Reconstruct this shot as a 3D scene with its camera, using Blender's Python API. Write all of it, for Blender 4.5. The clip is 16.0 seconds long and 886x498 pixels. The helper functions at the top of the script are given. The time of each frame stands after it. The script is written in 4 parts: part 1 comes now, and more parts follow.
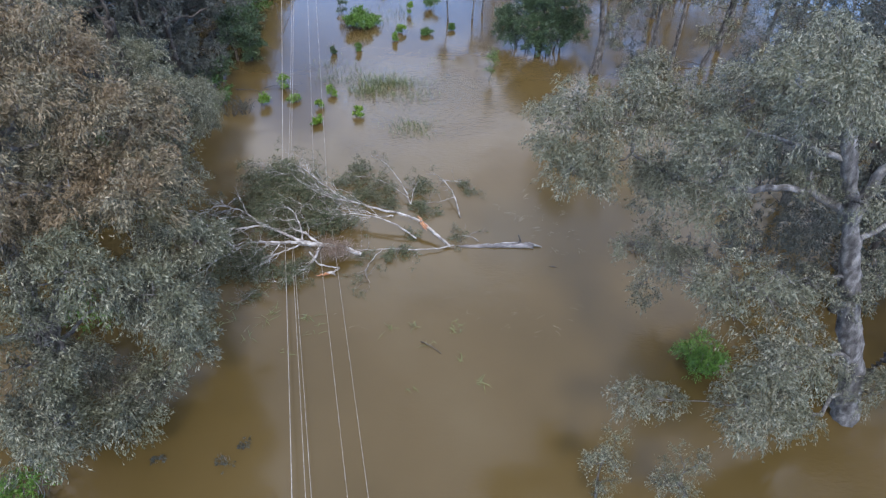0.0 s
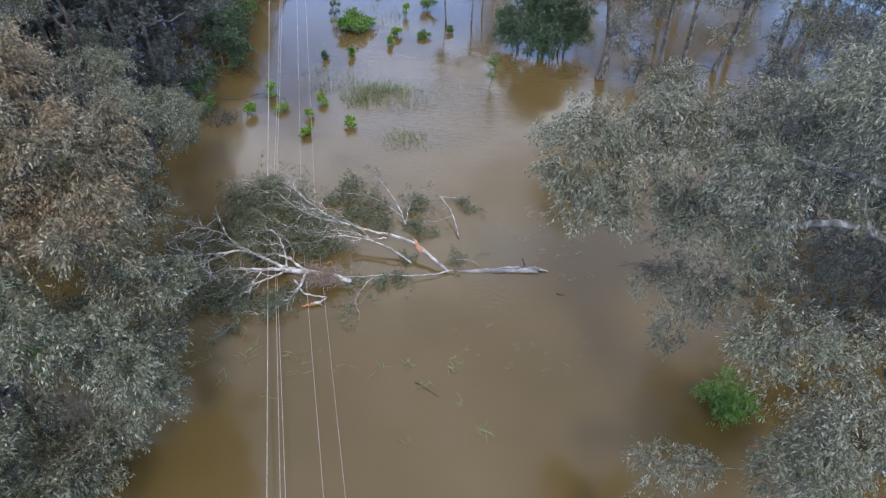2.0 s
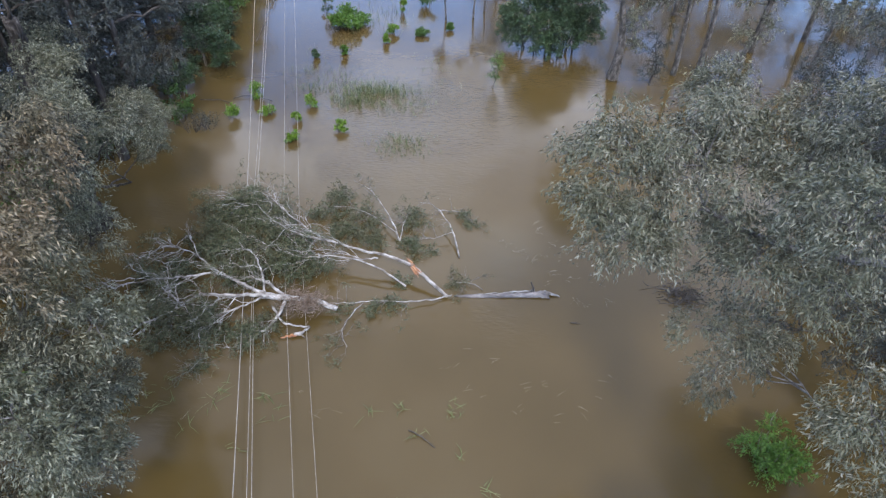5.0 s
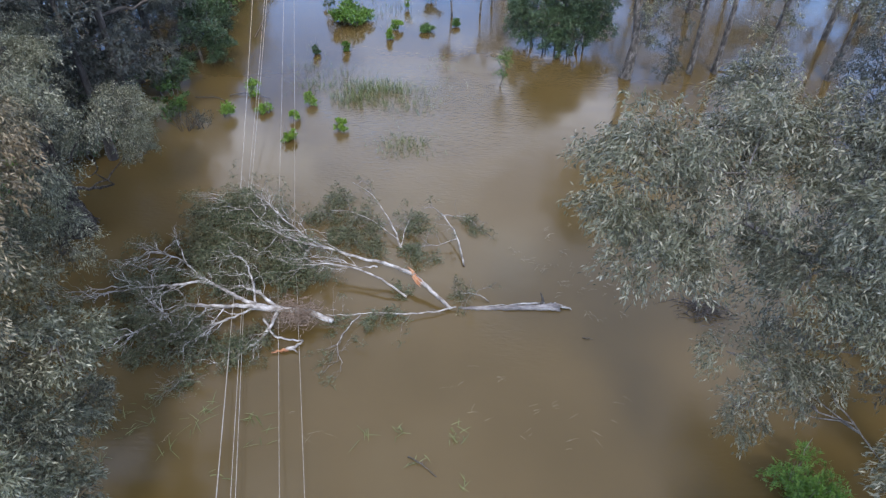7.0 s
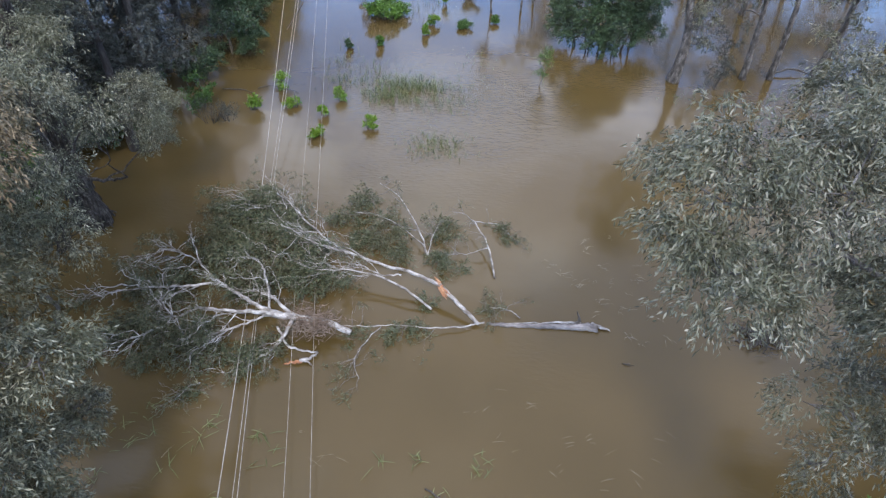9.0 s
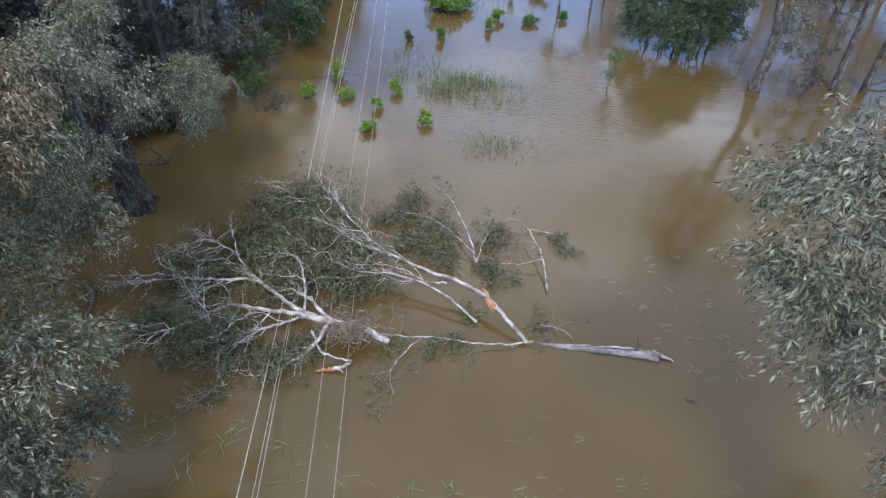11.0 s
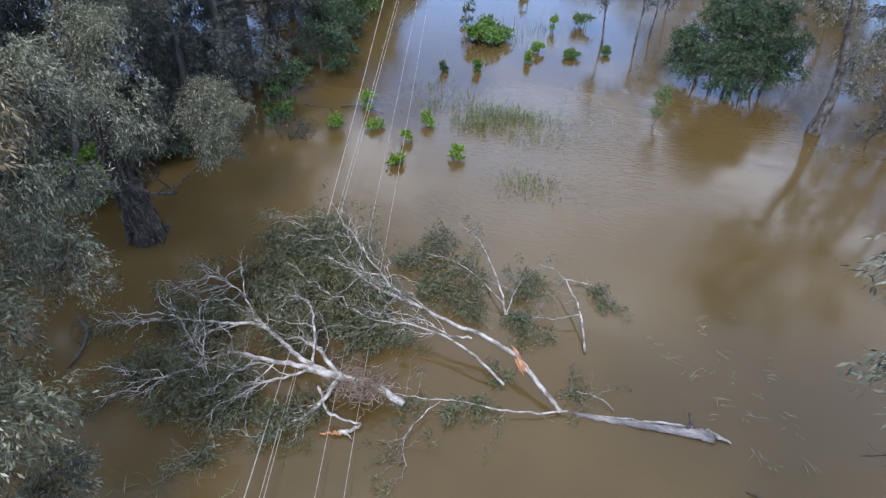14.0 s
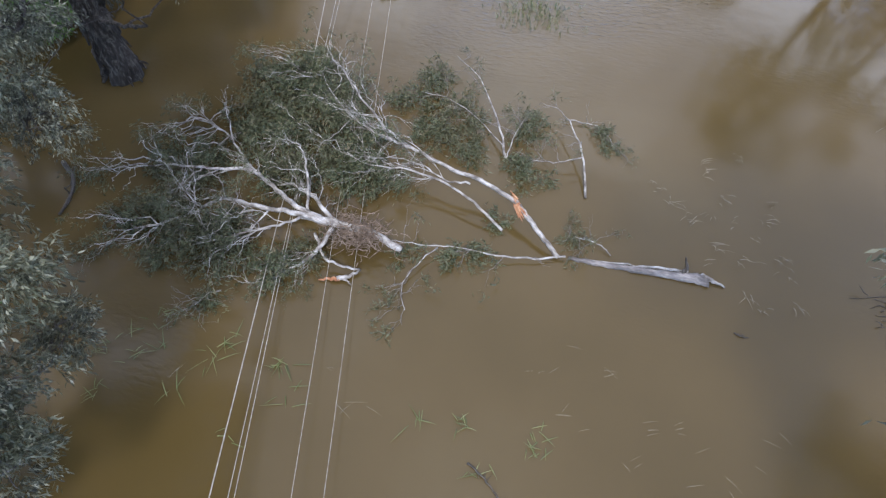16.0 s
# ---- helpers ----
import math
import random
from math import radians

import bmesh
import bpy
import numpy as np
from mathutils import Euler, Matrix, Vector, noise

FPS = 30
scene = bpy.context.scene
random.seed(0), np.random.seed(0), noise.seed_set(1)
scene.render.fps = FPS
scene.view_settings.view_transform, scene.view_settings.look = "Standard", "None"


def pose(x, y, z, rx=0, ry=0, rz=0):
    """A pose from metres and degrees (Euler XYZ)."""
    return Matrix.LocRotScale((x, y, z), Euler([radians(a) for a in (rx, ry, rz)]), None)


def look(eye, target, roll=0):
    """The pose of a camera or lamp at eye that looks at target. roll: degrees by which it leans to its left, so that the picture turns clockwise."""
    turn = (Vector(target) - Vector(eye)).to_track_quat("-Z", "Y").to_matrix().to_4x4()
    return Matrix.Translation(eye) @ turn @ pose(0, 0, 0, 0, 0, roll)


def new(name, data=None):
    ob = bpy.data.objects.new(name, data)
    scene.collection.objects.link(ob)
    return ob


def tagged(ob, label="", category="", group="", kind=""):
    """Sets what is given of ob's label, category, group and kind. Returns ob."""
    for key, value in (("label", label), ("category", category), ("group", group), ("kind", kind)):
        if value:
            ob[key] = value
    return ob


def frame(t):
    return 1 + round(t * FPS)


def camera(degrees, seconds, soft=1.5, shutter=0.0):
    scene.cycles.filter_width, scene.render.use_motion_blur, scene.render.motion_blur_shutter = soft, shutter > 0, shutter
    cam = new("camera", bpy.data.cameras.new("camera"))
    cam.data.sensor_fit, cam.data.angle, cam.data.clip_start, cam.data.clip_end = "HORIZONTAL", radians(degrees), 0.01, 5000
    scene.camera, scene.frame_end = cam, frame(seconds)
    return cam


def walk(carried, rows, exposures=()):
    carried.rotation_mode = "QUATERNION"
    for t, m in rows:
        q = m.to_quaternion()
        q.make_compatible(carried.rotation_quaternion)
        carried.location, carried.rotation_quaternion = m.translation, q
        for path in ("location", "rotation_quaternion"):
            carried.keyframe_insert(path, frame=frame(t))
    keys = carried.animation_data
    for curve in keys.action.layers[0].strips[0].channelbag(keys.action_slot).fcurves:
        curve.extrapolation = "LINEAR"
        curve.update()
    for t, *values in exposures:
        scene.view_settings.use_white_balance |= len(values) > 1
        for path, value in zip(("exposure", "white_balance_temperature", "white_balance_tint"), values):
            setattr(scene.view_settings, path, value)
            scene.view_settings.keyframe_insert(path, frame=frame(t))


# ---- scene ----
cam = camera(71.1, 16.0, 1.3)
PATH = [
    (0, (0.498, 0.602, 22.606), (0.473, 2.126, 21.312), 2.5),
    (0.5, (0.532, 1.381, 22.429), (0.506, 2.905, 21.134), 2.4),
    (1, (0.556, 2.158, 22.24), (0.529, 3.681, 20.945), 2.4),
    (1.5, (0.567, 2.929, 22.035), (0.538, 4.452, 20.738), 2.3),
    (2, (0.566, 3.686, 21.801), (0.539, 5.208, 20.504), 2.2),
    (2.5, (0.557, 4.41, 21.537), (0.53, 5.934, 20.241), 2.3),
    (3, (0.549, 5.085, 21.252), (0.523, 6.611, 19.959), 2.2),
    (3.5, (0.544, 5.684, 20.959), (0.518, 7.209, 19.666), 2.2),
    (4, (0.547, 6.197, 20.685), (0.52, 7.721, 19.39), 2.2),
    (6.5, (0.584, 8.352, 19.499), (0.546, 9.875, 18.203), 2.2),
    (7, (0.569, 8.775, 19.273), (0.524, 10.297, 17.976), 2.2),
    (7.5, (0.543, 9.204, 19.044), (0.487, 10.725, 17.746), 2.2),
    (8, (0.511, 9.642, 18.798), (0.442, 11.163, 17.501), 2.2),
    (8.5, (0.474, 10.085, 18.532), (0.378, 11.605, 17.235), 2.3),
    (9, (0.433, 10.524, 18.252), (0.297, 12.039, 16.954), 2.3),
    (9.5, (0.384, 10.949, 17.975), (0.205, 12.457, 16.674), 2.3),
    (10, (0.328, 11.354, 17.731), (0.109, 12.855, 16.427), 2.2),
    (12.5, (0.011, 13.295, 16.759), (-0.347, 14.767, 15.453), 2.1),
    (13, (-0.059, 13.67, 16.584), (-0.425, 15.145, 15.285), 2.2),
    (13.5, (-0.13, 14.025, 16.42), (-0.507, 15.496, 15.119), 2.2),
    (14, (-0.2, 14.346, 16.28), (-0.6, 15.868, 15.046), 2.1),
    (14.5, (-0.257, 14.615, 16.177), (-0.694, 16.236, 15.09), 1.8),
    (15, (-0.301, 14.833, 16.126), (-0.698, 16.333, 14.865), 2.0),
    (15.5, (-0.337, 15.012, 16.116), (-0.676, 16.337, 14.656), 2.3),
    (16, (-0.372, 15.177, 16.127), (-0.652, 16.328, 14.515), 2.7),
]
walk(cam, [(t, look(eye, target, roll)) for t, eye, target, roll in PATH], [(0, 1.38, 6100, 14), (16, 1.38, 6100, 14)])

# ---------------------------------------------------------------- sky and sun
SUN_EL, SUN_AZ = radians(50), radians(172)
world = bpy.data.worlds.new("sky")
scene.world = world
world.use_nodes = True
wn, wl = world.node_tree.nodes, world.node_tree.links
wn.clear()
w_out = wn.new("ShaderNodeOutputWorld")
w_bg = wn.new("ShaderNodeBackground")
w_sky = wn.new("ShaderNodeTexSky")
w_sky.sky_type = "NISHITA"
w_sky.sun_disc = False
w_sky.dust_density, w_sky.ozone_density = 0.4, 2.0
w_sky.sun_elevation, w_sky.sun_rotation = SUN_EL, SUN_AZ
w_tc = wn.new("ShaderNodeTexCoord")
w_map = wn.new("ShaderNodeMapping")
w_map.inputs["Scale"].default_value = (1.0, 1.0, 1.9)
w_map.inputs["Location"].default_value = (-2.497, -0.86, -2.145)
w_map.inputs["Rotation"].default_value = (0, 0, radians(-12))
w_noise = wn.new("ShaderNodeTexNoise")
w_noise.inputs["Scale"].default_value = 2.6
w_noise.inputs["Detail"].default_value = 6.0
w_noise.inputs["Roughness"].default_value = 0.55
w_ramp = wn.new("ShaderNodeValToRGB")
w_ramp.color_ramp.elements[0].position, w_ramp.color_ramp.elements[1].position = 0.40, 0.56
w_mix = wn.new("ShaderNodeMix")
w_mix.data_type = "RGBA"
wl.new(w_tc.outputs["Generated"], w_map.inputs["Vector"])
wl.new(w_map.outputs["Vector"], w_noise.inputs["Vector"])
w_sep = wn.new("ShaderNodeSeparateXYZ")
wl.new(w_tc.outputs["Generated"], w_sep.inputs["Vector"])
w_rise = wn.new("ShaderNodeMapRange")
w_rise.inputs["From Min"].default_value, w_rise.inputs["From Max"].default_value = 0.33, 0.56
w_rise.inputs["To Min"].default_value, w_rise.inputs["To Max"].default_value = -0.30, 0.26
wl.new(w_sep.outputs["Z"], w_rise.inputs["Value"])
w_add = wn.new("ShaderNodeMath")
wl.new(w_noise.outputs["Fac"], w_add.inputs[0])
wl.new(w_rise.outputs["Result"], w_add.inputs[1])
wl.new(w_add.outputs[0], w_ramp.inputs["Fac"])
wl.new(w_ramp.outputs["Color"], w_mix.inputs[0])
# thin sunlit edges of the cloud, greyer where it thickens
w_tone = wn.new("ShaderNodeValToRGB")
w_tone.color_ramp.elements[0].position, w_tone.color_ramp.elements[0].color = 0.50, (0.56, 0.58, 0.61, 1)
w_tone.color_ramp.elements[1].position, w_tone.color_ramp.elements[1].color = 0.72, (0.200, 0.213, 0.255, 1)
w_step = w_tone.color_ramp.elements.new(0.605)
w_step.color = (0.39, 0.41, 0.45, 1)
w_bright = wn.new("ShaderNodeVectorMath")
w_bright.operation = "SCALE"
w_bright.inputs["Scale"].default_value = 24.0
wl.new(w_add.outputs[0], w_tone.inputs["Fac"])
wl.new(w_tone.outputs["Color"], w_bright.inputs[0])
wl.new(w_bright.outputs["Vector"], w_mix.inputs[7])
w_gain = wn.new("ShaderNodeMix")
w_gain.data_type, w_gain.blend_type = "RGBA", "MULTIPLY"
w_gain.inputs[0].default_value = 1.0
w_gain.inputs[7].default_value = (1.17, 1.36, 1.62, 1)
wl.new(w_sky.outputs["Color"], w_gain.inputs[6])
wl.new(w_gain.outputs[2], w_mix.inputs[6])
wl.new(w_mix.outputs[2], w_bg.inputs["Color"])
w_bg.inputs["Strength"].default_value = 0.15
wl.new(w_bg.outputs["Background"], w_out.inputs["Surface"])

sun = new("sun", bpy.data.lights.new("sun", "SUN"))
sun.data.energy, sun.data.angle, sun.data.color = 1.7, radians(10), (1.0, 0.95, 0.88)
# the sun stands at azimuth SUN_AZ, clockwise from +y
sun.matrix_world = look((0, 0, 60), Vector((0, 0, 60)) - Vector((math.sin(SUN_AZ) * math.cos(SUN_EL), math.cos(SUN_AZ) * math.cos(SUN_EL), math.sin(SUN_EL))))


# ---------------------------------------------------------------- materials
def material(name):
    m = bpy.data.materials.new(name)
    m.use_nodes = True
    return m, m.node_tree.nodes, m.node_tree.links, m.node_tree.nodes["Principled BSDF"]


def ramp_node(nodes, stops):
    r = nodes.new("ShaderNodeValToRGB")
    e = r.color_ramp.elements
    e[0].position, e[0].color = stops[0][0], (*stops[0][1], 1)
    e[1].position, e[1].color = stops[-1][0], (*stops[-1][1], 1)
    for p, c in stops[1:-1]:
        n = e.new(p)
        n.color = (*c, 1)
    return r


def foliage(name, stops, rough=0.42, patch=None, patch_amount=0.5):
    """Leaves that differ one by one, with a slow drift of tint through the crown."""
    m, n, l, b = material(name)
    geo = n.new("ShaderNodeNewGeometry")
    r = ramp_node(n, stops)
    l.new(geo.outputs["Random Per Island"], r.inputs["Fac"])
    tc = n.new("ShaderNodeTexCoord")
    no = n.new("ShaderNodeTexNoise")
    no.inputs["Scale"].default_value, no.inputs["Detail"].default_value = 0.55, 3.0
    l.new(tc.outputs["Object"], no.inputs["Vector"])
    pr = ramp_node(n, [(0.42, (0, 0, 0)), (0.62, (1, 1, 1))])
    l.new(no.outputs["Fac"], pr.inputs["Fac"])
    amount = n.new("ShaderNodeMath")
    amount.operation = "MULTIPLY"
    amount.inputs[1].default_value = patch_amount
    l.new(pr.outputs["Color"], amount.inputs[0])
    mix = n.new("ShaderNodeMix")
    mix.data_type = "RGBA"
    l.new(amount.outputs[0], mix.inputs[0])
    l.new(r.outputs["Color"], mix.inputs[6])
    mix.inputs[7].default_value = (*(patch or stops[0][1]), 1)
    l.new(mix.outputs[2], b.inputs["Base Color"])
    b.inputs["Roughness"].default_value = rough
    b.inputs["Specular IOR Level"].default_value = 0.35
    tr = n.new("ShaderNodeBsdfTranslucent")
    l.new(mix.outputs[2], tr.inputs["Color"])
    add = n.new("ShaderNodeMixShader")
    add.inputs[0].default_value = 0.18
    l.new(b.outputs[0], add.inputs[1])
    l.new(tr.outputs[0], add.inputs[2])
    l.new(add.outputs[0], n["Material Output"].inputs["Surface"])
    return m


def bark(name, dark, mid, light, scale=1.2, rough=0.8, bump=0.5, stretch=(3.0, 3.0, 0.6)):
    m, n, l, b = material(name)
    tc = n.new("ShaderNodeTexCoord")
    mp = n.new("ShaderNodeMapping")
    mp.inputs["Scale"].default_value = stretch
    l.new(tc.outputs["Object"], mp.inputs["Vector"])
    big = n.new("ShaderNodeTexNoise")
    big.inputs["Scale"].default_value, big.inputs["Detail"].default_value = scale, 5.0
    l.new(mp.outputs["Vector"], big.inputs["Vector"])
    r = ramp_node(n, [(0.34, dark), (0.5, mid), (0.66, light)])
    l.new(big.outputs["Fac"], r.inputs["Fac"])
    fine = n.new("ShaderNodeTexNoise")
    fine.inputs["Scale"].default_value, fine.inputs["Detail"].default_value = scale * 9, 4.0
    l.new(mp.outputs["Vector"], fine.inputs["Vector"])
    fr = ramp_node(n, [(0.3, (0.55, 0.55, 0.55)), (0.7, (1.15, 1.15, 1.15))])
    l.new(fine.outputs["Fac"], fr.inputs["Fac"])
    mul = n.new("ShaderNodeMix")
    mul.data_type, mul.blend_type = "RGBA", "MULTIPLY"
    mul.inputs[0].default_value = 1.0
    l.new(r.outputs["Color"], mul.inputs[6])
    l.new(fr.outputs["Color"], mul.inputs[7])
    l.new(mul.outputs[2], b.inputs["Base Color"])
    bp = n.new("ShaderNodeBump")
    bp.inputs["Strength"].default_value, bp.inputs["Distance"].default_value = bump, 0.05
    l.new(fine.outputs["Fac"], bp.inputs["Height"])
    l.new(bp.outputs["Normal"], b.inputs["Normal"])
    b.inputs["Roughness"].default_value = rough
    return m


def water_material():
    m, n, l, b = material("flood_water")
    tc = n.new("ShaderNodeTexCoord")
    silt = n.new("ShaderNodeTexNoise")
    silt.inputs["Scale"].default_value, silt.inputs["Detail"].default_value = 0.09, 4.0
    l.new(tc.outputs["Object"], silt.inputs["Vector"])
    r = ramp_node(n, [(0.35, (0.0475, 0.0328, 0.0104)), (0.52, (0.058, 0.040, 0.0142)), (0.68, (0.067, 0.049, 0.0208))])
    l.new(silt.outputs["Fac"], r.inputs["Fac"])
    l.new(r.outputs["Color"], b.inputs["Base Color"])
    b.inputs["IOR"].default_value = 1.33
    b.inputs["Roughness"].default_value = 0.06
    # slow swell, and patches of finer wind and current ripples
    swell = n.new("ShaderNodeTexNoise")
    swell.inputs["Scale"].default_value, swell.inputs["Detail"].default_value = 0.8, 3.0
    l.new(tc.outputs["Object"], swell.inputs["Vector"])
    mp = n.new("ShaderNodeMapping")
    mp.inputs["Rotation"].default_value = (0, 0, radians(-22))
    mp.inputs["Scale"].default_value = (1.6, 4.2, 1.0)
    l.new(tc.outputs["Object"], mp.inputs["Vector"])
    rip = n.new("ShaderNodeTexNoise")
    rip.inputs["Scale"].default_value, rip.inputs["Detail"].default_value = 1.5, 4.0
    rip.inputs["Distortion"].default_value = 0.6
    l.new(mp.outputs["Vector"], rip.inputs["Vector"])
    where = n.new("ShaderNodeTexNoise")
    where.inputs["Scale"].default_value, where.inputs["Detail"].default_value = 0.11, 3.0
    l.new(tc.outputs["Object"], where.inputs["Vector"])
    # the current breaks over the drowned reed beds
    spot = n.new("ShaderNodeMapping")
    spot.inputs["Location"].default_value = (0.27, -4.25, 0)
    spot.inputs["Scale"].default_value = (0.11, 0.095, 0)
    l.new(tc.outputs["Object"], spot.inputs["Vector"])
    ball = n.new("ShaderNodeTexGradient")
    ball.gradient_type = "SPHERICAL"
    l.new(spot.outputs["Vector"], ball.inputs["Vector"])
    more = n.new("ShaderNodeMath")
    more.operation = "MULTIPLY_ADD"
    more.inputs[1].default_value = 0.75
    l.new(ball.outputs["Fac"], more.inputs[0])
    l.new(where.outputs["Fac"], more.inputs[2])
    wr = ramp_node(n, [(0.52, (0.015, 0.015, 0.015)), (0.85, (1, 1, 1))])
    l.new(more.outputs[0], wr.inputs["Fac"])
    mul = n.new("ShaderNodeMath")
    mul.operation = "MULTIPLY"
    l.new(rip.outputs["Fac"], mul.inputs[0])
    l.new(wr.outputs["Color"], mul.inputs[1])
    b1 = n.new("ShaderNodeBump")
    b1.inputs["Strength"].default_value, b1.inputs["Distance"].default_value = 0.25, 0.05
    l.new(swell.outputs["Fac"], b1.inputs["Height"])
    b2 = n.new("ShaderNodeBump")
    b2.inputs["Strength"].default_value, b2.inputs["Distance"].default_value = 0.42, 0.09
    l.new(mul.outputs[0], b2.inputs["Height"])
    l.new(b1.outputs["Normal"], b2.inputs["Normal"])
    l.new(b2.outputs["Normal"], b.inputs["Normal"])
    rough = n.new("ShaderNodeMapRange")
    rough.inputs["To Min"].default_value, rough.inputs["To Max"].default_value = 0.12, 0.16
    l.new(wr.outputs["Color"], rough.inputs["Value"])
    l.new(rough.outputs["Result"], b.inputs["Roughness"])
    return m


WATER = water_material()
LEAF_GREY = foliage("gum_leaves_grey", [(0.0, (0.0132, 0.0147, 0.0088)), (0.35, (0.0443, 0.0467, 0.0301)), (0.75, (0.1210, 0.1240, 0.0842)), (1.0, (0.3000, 0.2900, 0.2132))], 0.46, (0.0900, 0.0960, 0.0508), 0.45)
LEAF_PALE = foliage("gum_leaves_pale", [(0.0, (0.0220, 0.0240, 0.0147)), (0.35, (0.0637, 0.0658, 0.0422)), (0.75, (0.1369, 0.1361, 0.0945)), (1.0, (0.2513, 0.2367, 0.1817))], 0.42, (0.0954, 0.0988, 0.0558), 0.45)
LEAF_WARM = foliage("gum_leaves_warm", [(0.0, (0.0202, 0.0195, 0.0110)), (0.4, (0.0664, 0.0615, 0.0362)), (0.8, (0.1404, 0.1225, 0.0760)), (1.0, (0.2785, 0.2313, 0.1531))], 0.46, (0.1620, 0.1075, 0.0564), 0.6)
# gum leaves with shade put into the colour, darker and bluer
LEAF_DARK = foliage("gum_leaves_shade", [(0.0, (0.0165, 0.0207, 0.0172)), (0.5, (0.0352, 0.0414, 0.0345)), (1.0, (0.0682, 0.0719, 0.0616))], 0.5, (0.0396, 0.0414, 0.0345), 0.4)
LEAF_FALLEN = foliage("fallen_leaves", [(0.0, (0.0198, 0.0275, 0.0119)), (0.45, (0.0484, 0.0605, 0.0287)), (0.85, (0.0968, 0.1067, 0.0574)), (1.0, (0.1540, 0.1298, 0.0772))], 0.46, (0.0770, 0.0660, 0.0327), 0.35)
LEAF_WATTLE = foliage("wattle_leaves", [(0.0, (0.0173, 0.0358, 0.0149)), (0.5, (0.0346, 0.0632, 0.0252)), (1.0, (0.0648, 0.0990, 0.0413))], 0.45, (0.0410, 0.0632, 0.0367), 0.4)
LEAF_LIME = foliage("lime_leaves", [(0.0, (0.045, 0.095, 0.008)), (0.5, (0.09, 0.165, 0.013)), (1.0, (0.15, 0.225, 0.028))], 0.45, (0.065, 0.125, 0.013), 0.4)
LEAF_BRIGHT = foliage("bright_leaves", [(0.0, (0.0265, 0.0663, 0.0065)), (0.5, (0.0561, 0.1204, 0.0119)), (1.0, (0.0969, 0.1683, 0.0259))], 0.45, (0.0388, 0.0836, 0.0130), 0.4)
LEAF_BANK = foliage("bank_leaves", [(0.0, (0.022, 0.052, 0.009)), (0.5, (0.045, 0.094, 0.016)), (1.0, (0.082, 0.140, 0.03))], 0.45, (0.034, 0.07, 0.014), 0.4)
REED_GREEN = foliage("reed_green", [(0.0, (0.040, 0.060, 0.018)), (0.5, (0.085, 0.110, 0.035)), (1.0, (0.16, 0.17, 0.07))], 0.5)
REED_STRAW = foliage("reed_straw", [(0.0, (0.09, 0.075, 0.042)), (0.5, (0.155, 0.13, 0.085)), (1.0, (0.27, 0.24, 0.18))], 0.6)
REED_BLEACHED = foliage("reed_bleached", [(0.0, (0.1008, 0.0840, 0.0528)), (0.5, (0.1800, 0.1540, 0.1056)), (1.0, (0.3024, 0.2730, 0.2046))], 0.6)
TWIG_BARE = bark("bare_twig", (0.08, 0.068, 0.058), (0.135, 0.118, 0.1), (0.2, 0.18, 0.16), 2.0)
BARK_DARK = bark("gum_bark_dark", (0.018, 0.014, 0.012), (0.042, 0.036, 0.031), (0.095, 0.085, 0.077), 1.2, 0.85, 0.9, (3.0, 3.0, 0.5))
BARK_MID = bark("gum_bark_patchy", (0.018, 0.015, 0.012), (0.07, 0.062, 0.055), (0.175, 0.163, 0.152), 2.6, 0.87, 1.0, (2.2, 2.2, 1.1))
BARK_SHAGGY = bark("shaggy_bark", (0.010, 0.007, 0.005), (0.032, 0.025, 0.019), (0.10, 0.088, 0.076), 3.2, 0.92, 1.0, (2.6, 2.6, 0.7))
BARK_FLECK = bark("gum_bark_flecked", (0.026, 0.022, 0.02), (0.092, 0.085, 0.08), (0.205, 0.195, 0.186), 2.2, 0.86, 1.0, (2.0, 2.0, 0.8))
BARK_PALE = bark("bleached_wood", (0.085, 0.07, 0.058), (0.25, 0.232, 0.212), (0.43, 0.41, 0.385), 2.0, 0.74, 0.6, (1.5, 2, 2))
BARK_BROWN = bark("stripping_bark", (0.0700, 0.0460, 0.0306), (0.1300, 0.0920, 0.0638), (0.2200, 0.1656, 0.1275), 2.0, 0.9)
WOOD_ORANGE = bark("torn_heartwood", (0.19, 0.07, 0.026), (0.32, 0.13, 0.053), (0.42, 0.24, 0.13), 3.0, 0.7)
WIRE = bark("weathered_wire", (0.21, 0.185, 0.155), (0.31, 0.285, 0.245), (0.39, 0.365, 0.32), 4.0, 0.5, 0.2)
SAND = bark("sand", (0.17, 0.125, 0.085), (0.22, 0.17, 0.12), (0.28, 0.22, 0.165), 0.6, 0.95, 0.3, (1, 1, 1))
LOG_GREY = bark("weathered_log", (0.0669, 0.0576, 0.0536), (0.1104, 0.0970, 0.0913), (0.2677, 0.2408, 0.2252), 0.7, 0.75, 0.5, (1.1, 3.0, 3.0))
DRIFT = bark("wet_driftwood", (0.0210, 0.0168, 0.0126), (0.0420, 0.0336, 0.0259), (0.0840, 0.0700, 0.0560), 2.0, 0.6)


